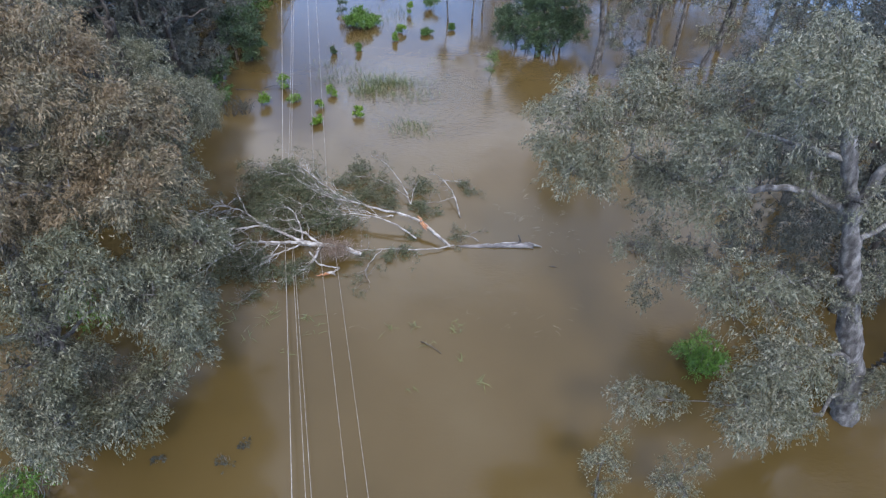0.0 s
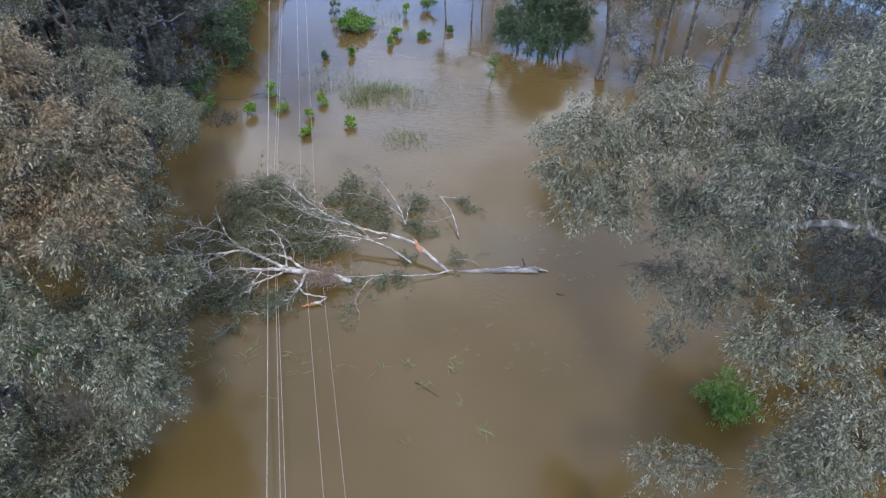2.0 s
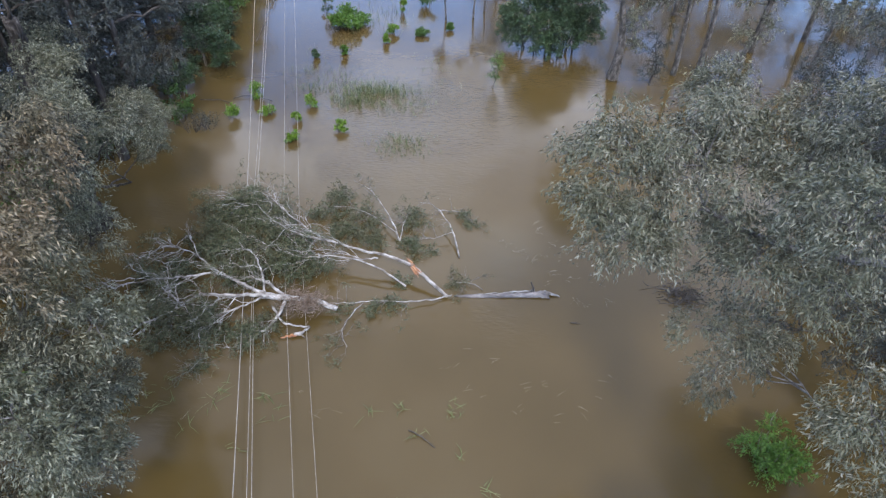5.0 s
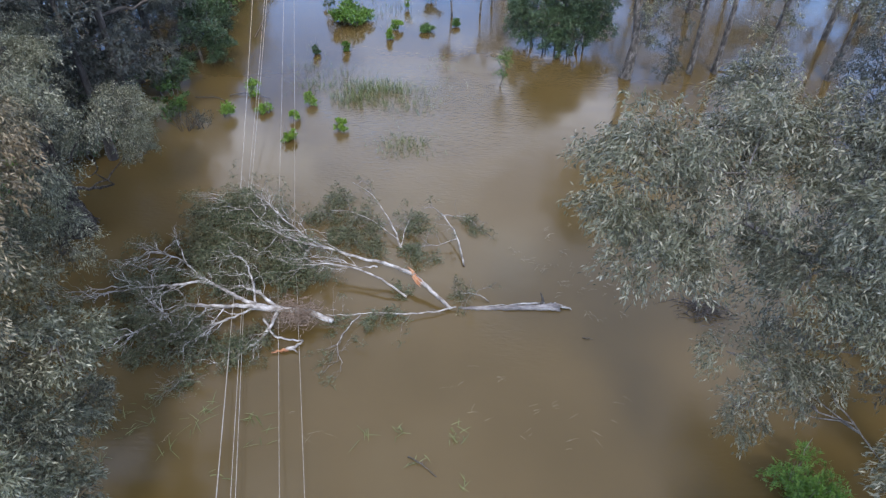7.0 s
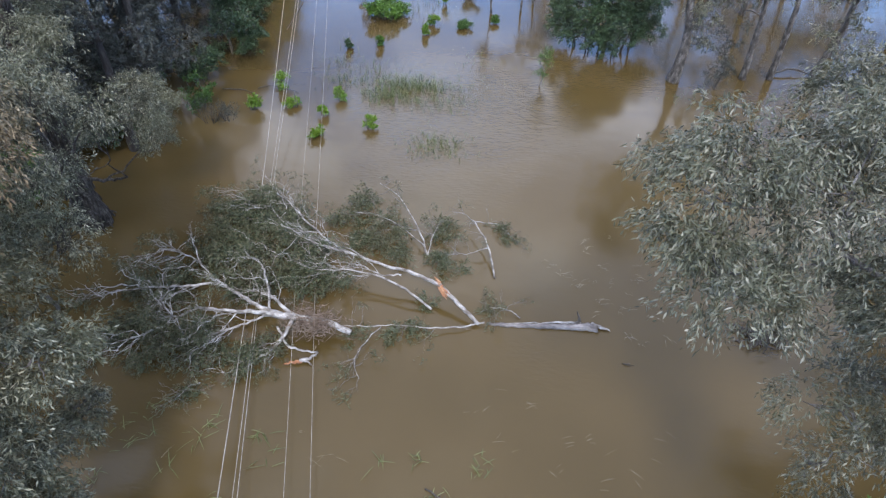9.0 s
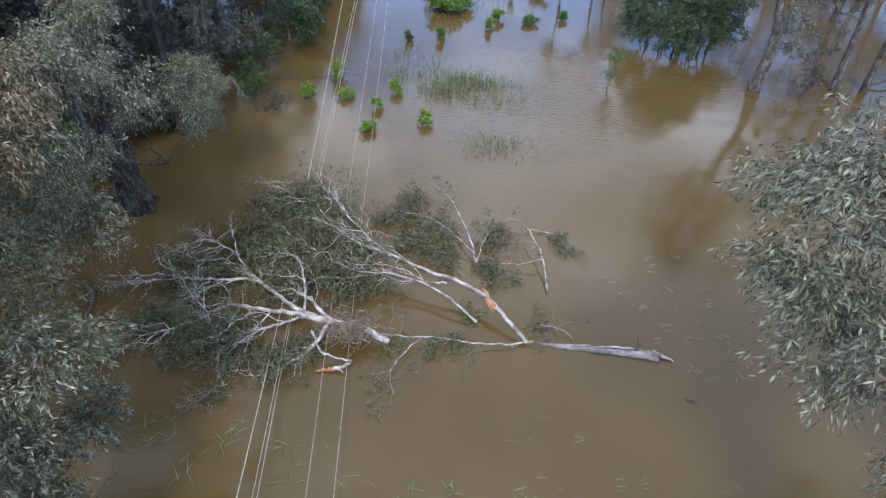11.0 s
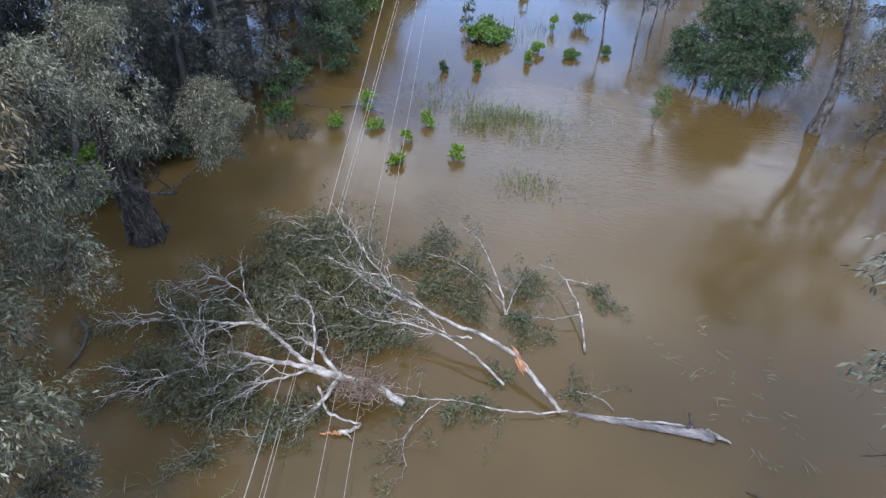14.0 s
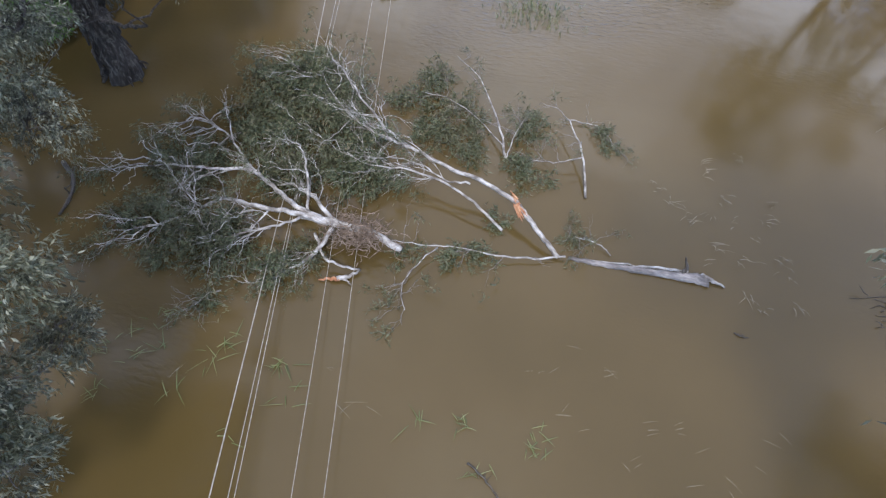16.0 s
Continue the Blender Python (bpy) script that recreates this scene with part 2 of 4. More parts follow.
# ---------------------------------------------------------------- mesh helpers
class Build:
    """Gathers tubes and leaves and makes one mesh of them."""

    def __init__(self):
        self.v, self.f, self.n = [], [], 0

    def add(self, verts, faces):
        self.v.append(np.asarray(verts, float))
        self.f.append(np.asarray(faces, int) + self.n)
        self.n += len(verts)

    def tube(self, pts, radii, sides=6, lump=0.0, rng=None):
        pts = np.asarray(pts, float)
        radii = np.asarray(radii, float)
        k = len(pts)
        tang = np.gradient(pts, axis=0)
        tang /= np.maximum(np.linalg.norm(tang, axis=1, keepdims=True), 1e-9)
        ref = np.tile((0.31, 0.17, 0.94), (k, 1))
        flat = np.abs((tang * ref).sum(1)) > 0.93
        ref[flat] = (0.9, 0.4, 0.1)
        a = np.cross(tang, ref)
        a /= np.linalg.norm(a, axis=1, keepdims=True)
        b = np.cross(tang, a)
        ang = np.arange(sides) * 2 * np.pi / sides
        rad = radii[:, None] * np.ones(sides)
        if lump and rng is not None:
            rad = rad * (1 + lump * rng.normal(size=(k, sides)))
        ring = pts[:, None] + rad[..., None] * (np.cos(ang)[None, :, None] * a[:, None] + np.sin(ang)[None, :, None] * b[:, None])
        v = np.concatenate([ring.reshape(-1, 3), pts[:1], pts[-1:]])
        i = np.arange(k - 1)[:, None] * sides
        j = np.arange(sides)[None]
        q = np.stack([i + j, i + (j + 1) % sides, i + sides + (j + 1) % sides, i + sides + j], -1).reshape(-1, 4)
        c0, c1 = k * sides, k * sides + 1
        s = np.arange(sides)
        cap0 = np.stack([s * 0 + c0, (s + 1) % sides, s, s], -1)
        last = (k - 1) * sides
        cap1 = np.stack([s * 0 + c1, last + s, last + (s + 1) % sides, last + (s + 1) % sides], -1)
        self.add(v, np.concatenate([q, cap0, cap1]))

    def leaves(self, base, way, length, width, rng, simple=False):
        """A lance-shaped leaf, folded on its midrib, for each base and direction."""
        n = len(base)
        way = way / np.maximum(np.linalg.norm(way, axis=1, keepdims=True), 1e-9)
        side = np.cross(way, rng.normal(size=(n, 3)))
        side /= np.maximum(np.linalg.norm(side, axis=1, keepdims=True), 1e-9)
        up = np.cross(side, way)
        ln = (length * rng.uniform(0.65, 1.3, n))[:, None]
        wd = (width * rng.uniform(0.7, 1.3, n))[:, None]
        if simple:
            v = np.stack([base + way * ln, base + side * wd * 0.6, base - side * wd * 0.6], 1)
            i = np.arange(3 * n).reshape(n, 3)
            self.add(v.reshape(-1, 3), np.concatenate([i, i[:, 2:]], 1))
            return
        mid = base + way * ln * 0.45 - up * wd * 0.15
        v = np.stack([base, mid + side * wd * 0.5 + up * wd * 0.25, base + way * ln, mid - side * wd * 0.5 + up * wd * 0.25], 1)
        self.add(v.reshape(-1, 3), np.arange(4 * n).reshape(n, 4))

    def mesh(self, name, mat, smooth=False):
        me = bpy.data.meshes.new(name)
        v, f = np.concatenate(self.v), np.concatenate(self.f)
        tri = f[:, 2] == f[:, 3]
        counts = np.where(tri, 3, 4)
        flat = f.reshape(-1)[np.stack([np.ones(len(f), bool)] * 3 + [~tri], 1).reshape(-1)]
        me.vertices.add(len(v))
        me.vertices.foreach_set("co", v.reshape(-1).astype(np.float32))
        me.loops.add(len(flat))
        me.loops.foreach_set("vertex_index", flat.astype(np.int32))
        me.polygons.add(len(f))
        me.polygons.foreach_set("loop_start", np.concatenate([[0], np.cumsum(counts)[:-1]]).astype(np.int32))
        me.polygons.foreach_set("use_smooth", np.full(len(f), smooth))
        me.update(calc_edges=True)
        me.materials.append(mat)
        return me


def part(name, build, mat, parent, label="", smooth=False):
    ob = new(name, build.mesh(name, mat, smooth))
    ob.parent = parent
    if parent is not None:
        ob.matrix_parent_inverse = parent.matrix_basis.inverted()
    if label:
        ob["label"] = label
    return ob


def thing(name, base, label, category, group="", kind=""):
    ob = new(name)
    ob.empty_display_size = 0.3
    ob.matrix_basis = Matrix.Translation(base)
    return tagged(ob, label, category, group, kind)


def bend(a, b, rng, sag=0.0, wander=0.08, steps=7):
    """A crooked line from a to b."""
    a, b = np.asarray(a, float), np.asarray(b, float)
    t = np.linspace(0, 1, steps)[:, None]
    far = np.linalg.norm(b - a)
    off = np.cumsum(rng.normal(size=(steps, 3)), axis=0) * wander * far / math.sqrt(steps)
    off -= off[0] + t * (off[-1] - off[0])
    line = a + (b - a) * t + off
    line[:, 2] += -4 * sag * far * (t * (1 - t))[:, 0]
    return line


def spline(points, per=5):
    """A smooth line through a few control points."""
    p = np.asarray(points, float)
    p = np.concatenate([[2 * p[0] - p[1]], p, [2 * p[-1] - p[-2]]])
    out = []
    for i in range(1, len(p) - 2):
        for t in np.linspace(0, 1, per, endpoint=False):
            a, b, c, d = p[i - 1], p[i], p[i + 1], p[i + 2]
            out.append(0.5 * (2 * b + (c - a) * t + (2 * a - 5 * b + 4 * c - d) * t * t + (3 * b - a - 3 * c + d) * t ** 3))
    return np.array(out + [p[-2]])


def sprays(build, centres, ways, per, reach, length, width, droop, rng, spread=0.45, simple=False):
    """Leafy twig ends: leaves set along a short twig that leaves its centre in the given way and hangs over."""
    n = len(centres)
    ways = ways / np.maximum(np.linalg.norm(ways, axis=1, keepdims=True), 1e-9)
    t = rng.uniform(0.05, 1.0, (n, per))
    line = centres[:, None] + ways[:, None] * (t * reach)[..., None]
    line[..., 2] -= droop * reach * t ** 2
    line += rng.normal(size=line.shape) * reach * 0.13
    aim = ways[:, None] * 0.6 + rng.normal(size=line.shape) * spread
    aim[..., 2] -= droop * 0.9
    build.leaves(line.reshape(-1, 3), aim.reshape(-1, 3), length, width, rng, simple)


def leafy(build, centre, r, n_sprays, per, length, width, droop, rng, flat=0.75, count=None, reach=0.34, simple=False):
    """One bough's leaves: rounded lobes, each of many separate hanging tufts with gaps between them."""
    lobes = count or max(4, int(4 + 3.6 * r))
    d = rng.normal(size=(lobes, 3))
    d[:, 2] = d[:, 2] * 0.85 + 0.15
    d /= np.linalg.norm(d, axis=1, keepdims=True)
    cs = np.asarray(centre) + d * (r * rng.uniform(0.35, 0.88, lobes))[:, None] * (1, 1, flat)
    rs = r * rng.uniform(0.26, 0.52, lobes)
    share = rs ** 2 / (rs ** 2).sum()
    reach = max(reach, 1.5 * length)
    tips = []
    for c, rr, dd, s in zip(cs, rs, d, share):
        tufts = max(3, int((6 if simple else 20) * rr))
        e = rng.normal(size=(tufts, 3)) + 0.45 * dd
        e[:, 2] = e[:, 2] * 0.9 + 0.45
        e /= np.linalg.norm(e, axis=1, keepdims=True)
        at = c + e * (rr * rng.uniform(0.45, 1.1, tufts))[:, None] * (1, 1, 0.8)
        k = np.maximum(1, (n_sprays * s / tufts * rng.uniform(0.3, 1.8, tufts)).astype(int))
        at, e = np.repeat(at, k, axis=0), np.repeat(e, k, axis=0)
        at = at + rng.normal(size=at.shape) * (0.2 * rr + 0.03) * (1, 1, 0.7)
        sprays(build, at, e + rng.normal(size=e.shape) * 0.4, per, reach, length, width, droop, rng, simple=simple)
        tips.append(c)
    return tips


def tree(name, trunk, radius, boughs, label, leaf_mat, bark_mat, seed, category="tree", per=12, density=150, leaf=(0.15, 0.038), droop=0.8, group="", flat=0.75, twigs=True, taper=0.72, forks=(), ragged=0):
    """A standing tree. trunk: a few points from the water up; boughs: (x, y, z, radius) of its leafy parts;
    forks: (points, radius, end radius) of its great limbs; ragged: strips of bark that hang off the lower trunk."""
    rng = np.random.default_rng(seed)
    base = trunk[0]
    top = thing(name, (base[0], base[1], 0), label, category, group)
    line = spline(trunk, 9)
    line[1:] += rng.normal(size=line[1:].shape) * radius * 0.05
    k = len(line)
    t = np.linspace(0, 1, k)
    rad = radius * (1 - taper * t) * (1 + (0.18 if ragged else 0.3) * np.exp(-t * 12)) * (1 + 0.05 * rng.normal(size=k))
    stem = Build()
    line[0, 2] = -0.6
    stem.tube(line, rad, 16, 0.12 if ragged else 0.07, rng)
    trunk_ob = part("trunk", stem, bark_mat, top, smooth=True)
    if ragged:
        strips = Build()
        for i in range(ragged):
            q = int(rng.integers(1, max(2, k * 2 // 3)))
            a = rng.uniform(0, 6.28)
            off = np.array((math.cos(a), math.sin(a), 0)) * rad[q] * rng.uniform(0.95, 1.1)
            drop = rng.uniform(0.3, 1.0)
            p = line[q] + off
            foot = p + off * rng.uniform(0.0, 0.5) - (0, 0, drop)
            foot[2] = max(foot[2], 0.05)
            strips.tube(bend(p, foot, rng, 0, 0.1, 5), np.linspace(0.07, 0.025, 5) * rng.uniform(0.5, 1.3), 5, 0.25, rng)
        part("loose_bark", strips, bark_mat, trunk_ob, "hanging strips of dark bark")["kind"] = "stuff"
    crown = Build()
    joints = [(line[q], rad[q]) for q in range(2, k)]
    for points, r0, r1 in forks:
        arm = spline(points, 6)
        arm[1:] += rng.normal(size=arm[1:].shape) * r0 * 0.22
        girth = np.linspace(r0, r1, len(arm)) * (1 + 0.05 * rng.normal(size=len(arm)))
        limb = Build()
        limb.tube(arm, girth, 10, 0.06, rng)
        part("limb", limb, bark_mat, top, smooth=True)
        joints += [(arm[q], girth[q]) for q in range(2, len(arm))]
    for x, y, z, r in sorted(boughs, key=lambda o: np.linalg.norm(line[2:] - np.array(o[:3]), axis=1).min()):
        c = np.array((x, y, z), float)
        cost = [np.linalg.norm(p - c) + 1.3 * max(0, p[2] - z + 0.4 * r) - 2.0 * min(q, 0.3) for p, q in joints]
        start, thick = joints[int(np.argmin(cost))]
        far = np.linalg.norm(c - start)
        r0 = min(thick * 0.75, 0.02 + 0.018 * far + 0.012 * r)
        way = bend(start, c, rng, 0.05, 0.13, 9)
        limb = Build()
        girth = np.linspace(r0, max(0.018, 0.35 * r0), 9)
        limb.tube(way, girth, 7, 0.05, rng)
        joints += [(way[q], girth[q]) for q in (4, 6, 7)]
        tips = leafy(crown, c, r, int(density * r * r), per, leaf[0], leaf[1], droop, rng, flat, simple=leaf[0] > 0.19)
        thin = Build()
        if twigs:
            for tip in tips:
                j = int(rng.integers(5, 9))
                thin.tube(bend(way[j], tip, rng, 0.05, 0.12, 5), np.linspace(0.022, 0.007, 5), 4)
        bough = part("limb", limb, bark_mat, top, smooth=True)
        if thin.n:
            part("brushwood", thin, bark_mat, bough)["kind"] = "stuff"
    part("crown", crown, leaf_mat, top)["kind"] = "stuff"
    return top


def shrub(name, x, y, r, h, label, leaf_mat, seed, category="shrub", n=60, per=8, leaf=(0.13, 0.05), droop=0.15, group="", stems=5, z0=0.0, bark_mat=None):
    rng = np.random.default_rng(seed)
    top = thing(name, (x, y, 0), label, category, group)
    wood, crown = Build(), Build()
    for i in range(stems):
        a, q = rng.uniform(0, 2 * np.pi), math.sqrt(rng.uniform(0.05, 0.9))
        tip = (x + r * q * math.cos(a), y + r * q * math.sin(a), z0 + (h - z0) * rng.uniform(0.6, 1.0))
        foot = (x + 0.25 * r * math.cos(a), y + 0.25 * r * math.sin(a), -0.25)
        wood.tube(bend(foot, tip, rng, 0.0, 0.1, 5), np.linspace(0.012 + 0.008 * h, 0.006, 5), 5)
    part("underwood", wood, bark_mat or TWIG_BARE, top)["kind"] = "stuff"
    count = max(5, int(5 * r) + 4)
    for i in range(count):
        a, q = rng.uniform(0, 2 * np.pi), math.sqrt(rng.uniform(0, 1))
        c = np.array((x + r * 0.8 * q * math.cos(a), y + r * 0.8 * q * math.sin(a), z0 + (h - z0) * rng.uniform(0.05, 0.9 - 0.4 * q)))
        k = max(3, n // count)
        d = rng.normal(size=(k, 3))
        d[:, 2] = np.abs(d[:, 2]) + 0.1
        d /= np.linalg.norm(d, axis=1, keepdims=True)
        rr = 0.42 * min(r, h)
        pos = c + d * rr * rng.uniform(0.2, 1, k)[:, None]
        pos[:, 2] = np.maximum(pos[:, 2], 0.03)
        sprays(crown, pos, d, per, 0.3 * min(1.0, r), leaf[0], leaf[1], droop, rng, 0.6)
    part("leaves", crown, leaf_mat, top)["kind"] = "stuff"
    return top


def fan(build, start, way, length, radius, depth, rng, spread=0.45, low=0.08, high=2.6, tips=None):
    """A bare branch that forks again and again; its ends are noted in tips."""
    way = np.asarray(way, float) / np.linalg.norm(way)
    end = np.asarray(start) + way * length
    end[2] = min(max(end[2], low), high)
    line = bend(start, end, rng, 0.0, 0.17, 6)
    line[:, 2] = np.maximum(line[:, 2], 0.02)
    if tips is not None and depth < 2:
        tips.append((line[-1], way))
        tips.append((line[3], way))
    build.tube(line, np.linspace(radius, radius * 0.45, 6), 5 if depth else 4)
    if depth <= 0:
        return
    for i in (2, 3, 4, 5):
        if i < 5 and rng.random() < 0.35:
            continue
        turn = way + rng.normal(size=3) * (spread, spread, spread * 0.55)
        fan(build, line[i], turn, length * rng.uniform(0.45, 0.75), radius * 0.55, depth - 1, rng, spread, low, high, tips)


# ---------------------------------------------------------------- flood water
bm = bmesh.new()
bmesh.ops.create_circle(bm, cap_ends=True, radius=2600, segments=64)
me = bpy.data.meshes.new("water")
bm.to_mesh(me)
bm.free()
me.materials.append(WATER)
water = tagged(new("water", me), "still brown silty flood water with faint ripples", "water", kind="structure")

# ---------------------------------------------------------------- left bank trees
tree("river_gum", [(-15.0, 15.0, 0), (-14.8, 15.1, 2.5), (-14.0, 15.4, 5.0), (-12.8, 16.0, 8.0)], 0.50,
     [(-11.9, 14.9, 8.6, 1.8), (-9.4, 15.1, 7.6, 1.5), (-10.2, 17.9, 4.4, 1.2), (-13.9, 15.2, 3.2, 1.5), (-11.8, 15.0, 2.6, 1.3), (-12.8, 11.6, 4.2, 1.7),
      (-10.5, 19.8, 3.3, 1.0), (-9.9, 18.6, 7.0, 1.3), (-14.6, 11.4, 7.4, 2.0), (-10.6, 16.6, 6.2, 1.5), (-12.6, 20.6, 6.6, 1.7), (-13.4, 13.0, 6.0, 1.6), (-13.0, 18.0, 5.2, 1.6), (-11.4, 14.0, 2.2, 1.1), (-10.0, 17.2, 3.0, 0.9), (-13.4, 13.2, 2.4, 1.3), (-9.2, 15.6, 5.4, 1.15), (-10.4, 15.2, 2.6, 1.0), (-10.9, 13.2, 3.0, 1.0), (-9.4, 16.4, 3.4, 0.9), (-9.0, 18.2, 7.4, 0.9), (-13.2, 14.4, 8.3, 0.9), (-13.9, 14.4, 6.9, 0.8)],
     "river gum with grey-green leaves hanging to the flood water", LEAF_GREY, BARK_FLECK, 11, density=245, leaf=(0.15, 0.038), forks=[([(-16.6, 15.0, 4.2), (-15.6, 15.0, 4.9), (-14.4, 15.0, 5.3), (-13.7, 15.0, 5.1), (-13.1, 14.8, 4.3)], 0.15, 0.06)])
tree("river_gum", [(-17.4, 18.4, 0), (-17.2, 18.4, 4), (-16.4, 18.6, 8), (-15.2, 18.8, 12)], 0.52,
     [(-11.9, 19.6, 11.4, 1.9), (-10.0, 17.0, 10.2, 1.7), (-12.2, 17.0, 10.5, 1.9), (-15.2, 22.6, 12.2, 2.1), (-14.6, 18.9, 12.4, 2.2), (-15.6, 14.2, 10.2, 2.2),
      (-16.6, 19.2, 8.0, 2.2), (-17.6, 16.0, 13.0, 2.3), (-11.9, 22.0, 11.4, 1.5), (-14.0, 15.6, 11.6, 1.8), (-13.2, 20.8, 9.0, 1.7), (-18.6, 21.5, 11.5, 2.2), (-16.5, 22.5, 14.3, 1.9), (-14.2, 21.4, 13.6, 1.6), (-17.5, 19.5, 15.0, 1.9)],
     "tall river gum with rusty olive leaves standing in flood water", LEAF_WARM, BARK_FLECK, 15, density=215, leaf=(0.15, 0.038))
tree("river_gum", [(-17.5, 31.2, 0), (-18.0, 31.4, 3.2), (-17.6, 31.0, 7), (-16.8, 30.2, 11)], 0.55,
     [(-10.9, 25.4, 9.6, 0.75), (-10.9, 22.4, 9.3, 0.9), (-10.9, 22.3, 7.4, 0.85), (-11.3, 23.4, 10.8, 1.1), (-14.0, 33.6, 5.0, 0.9), (-11.6, 23.2, 6.0, 0.75),
      (-12.2, 22.2, 8.4, 1.1), (-13.2, 24.8, 7.0, 0.9), (-14.5, 29.0, 9.9, 0.95), (-14.9, 29.1, 8.4, 0.85), (-13.7, 28.6, 6.7, 0.75), (-14.2, 33.0, 4.9, 1.0), (-15.2, 34.2, 5.8, 1.0), (-14.6, 33.2, 3.6, 0.8), (-13.4, 31.2, 6.2, 1.0),
      (-16.2, 29.0, 9.4, 1.3), (-17.4, 25.4, 8.2, 1.5), (-15.6, 27.0, 5.6, 1.0), (-14.4, 24.2, 5.4, 1.0), (-13.2, 25.6, 9.6, 1.1),
      (-19.4, 30.4, 12.2, 2.0), (-18.6, 34.4, 8.0, 1.6), (-20.0, 27.0, 5.5, 1.7), (-16.4, 35.0, 5.0, 1.1), (-17.4, 30.6, 13.6, 1.7), (-17.2, 22.6, 4.4, 1.4)],
     "thick-trunked river gum with drooping grey-green leaves in flood water", LEAF_GREY, BARK_SHAGGY, 12, density=290, leaf=(0.118, 0.03), ragged=240, taper=0.55, forks=[
         ([(-17.6, 31.0, 6.6), (-15.8, 28.6, 7.6), (-13.4, 25.8, 8.0), (-11.2, 23.4, 8.6)], 0.13, 0.04),
         ([(-18.0, 31.3, 2.6), (-16.6, 30.6, 3.0), (-15.2, 30.2, 3.4), (-13.8, 29.4, 4.2)], 0.10, 0.04),
         ([(-17.9, 31.3, 4.4), (-16.6, 30.4, 6.4), (-15.4, 29.6, 8.2), (-14.6, 29.1, 9.6)], 0.15, 0.05)])

# ---------------------------------------------------------------- right bank trees
tree("river_gum", [(18.1, 17.4, 0), (17.3, 17.5, 2.6), (15.9, 17.8, 5.7), (14.9, 17.95, 8.2), (14.1, 18.0, 10.1), (12.7, 18.0, 13.0), (11.8, 17.9, 14.8)], 0.47,
     [(4.2, 19.7, 12.2, 1.3), (4.4, 18.4, 11.5, 1.15), (5.4, 19.9, 12.5, 1.6), (6.4, 19.8, 12.6, 1.6), (5.2, 19.2, 10.7, 1.3), (7.4, 22.6, 12.2, 1.7),
      (8.8, 19.8, 12.7, 1.8), (9.6, 17.8, 10.6, 1.3), (8.4, 20.2, 9.6, 1.4), (8.0, 19.0, 7.7, 1.1), (8.7, 18.3, 7.6, 0.95),
      (8.1, 19.0, 5.7, 0.75), (9.0, 14.4, 10.0, 1.3), (9.4, 12.0, 7.6, 1.1), (10.8, 13.2, 5.6, 1.3), (10.4, 14.8, 9.3, 1.2), (10.2, 13.0, 8.6, 1.2), (11.0, 13.2, 7.0, 1.2), (11.8, 14.4, 6.4, 1.1), (9.7, 15.8, 15.6, 1.6),
      (11.4, 16.9, 14.6, 1.3), (12.6, 20.5, 14.0, 2.0), (14.6, 19.0, 13.2, 1.4), (12.2, 18.2, 15.4, 1.4), (10.7, 17.5, 16.4, 1.2), (16.5, 18.3, 7.4, 0.95), (17.9, 16.6, 2.6, 1.1), (12.9, 16.8, 8.2, 1.0), (14.0, 16.4, 5.6, 0.8),
      (14.4, 15.0, 2.4, 0.9), (13.0, 15.8, 3.9, 0.9), (10.9, 21.5, 10.5, 1.5), (7.0, 14.0, 5.0, 0.75), (7.9, 14.0, 5.0, 0.8), (17.6, 19.6, 11.0, 1.5), (8.0, 16.6, 13.2, 1.3), (7.6, 18.2, 10.9, 1.2), (9.8, 19.4, 13.7, 1.4), (12.4, 18.6, 11.6, 1.0), (13.6, 17.2, 11.4, 0.8), (15.2, 17.4, 6.9, 0.6), (15.4, 16.4, 4.2, 0.8)],
     "leaning grey-barked river gum with hanging grey-green leaves", LEAF_PALE, BARK_FLECK, 13, density=235, leaf=(0.132, 0.033), taper=0.6, forks=[
         ([(14.2, 18.0, 9.9), (14.1, 18.0, 11.2), (14.4, 18.1, 12.6), (15.1, 18.4, 14.2)], 0.24, 0.10),
         ([(14.1, 18.0, 10.1), (13.1, 18.0, 10.8), (11.6, 18.0, 11.3), (10.3, 18.3, 10.9), (8.6, 19.1, 10.7), (6.6, 19.6, 11.3)], 0.17, 0.05),
         ([(13.0, 18.0, 12.4), (11.9, 18.0, 12.7), (10.8, 18.2, 12.9), (9.4, 18.8, 13.0)], 0.11, 0.04),
         ([(17.0, 17.55, 3.0), (16.0, 17.0, 4.4), (14.8, 16.4, 4.9), (13.2, 15.6, 4.6)], 0.10, 0.04),
         ([(17.6, 17.45, 1.6), (18.3, 17.8, 2.8), (19.2, 18.2, 4.0), (20.6, 18.6, 6.4)], 0.20, 0.10)])
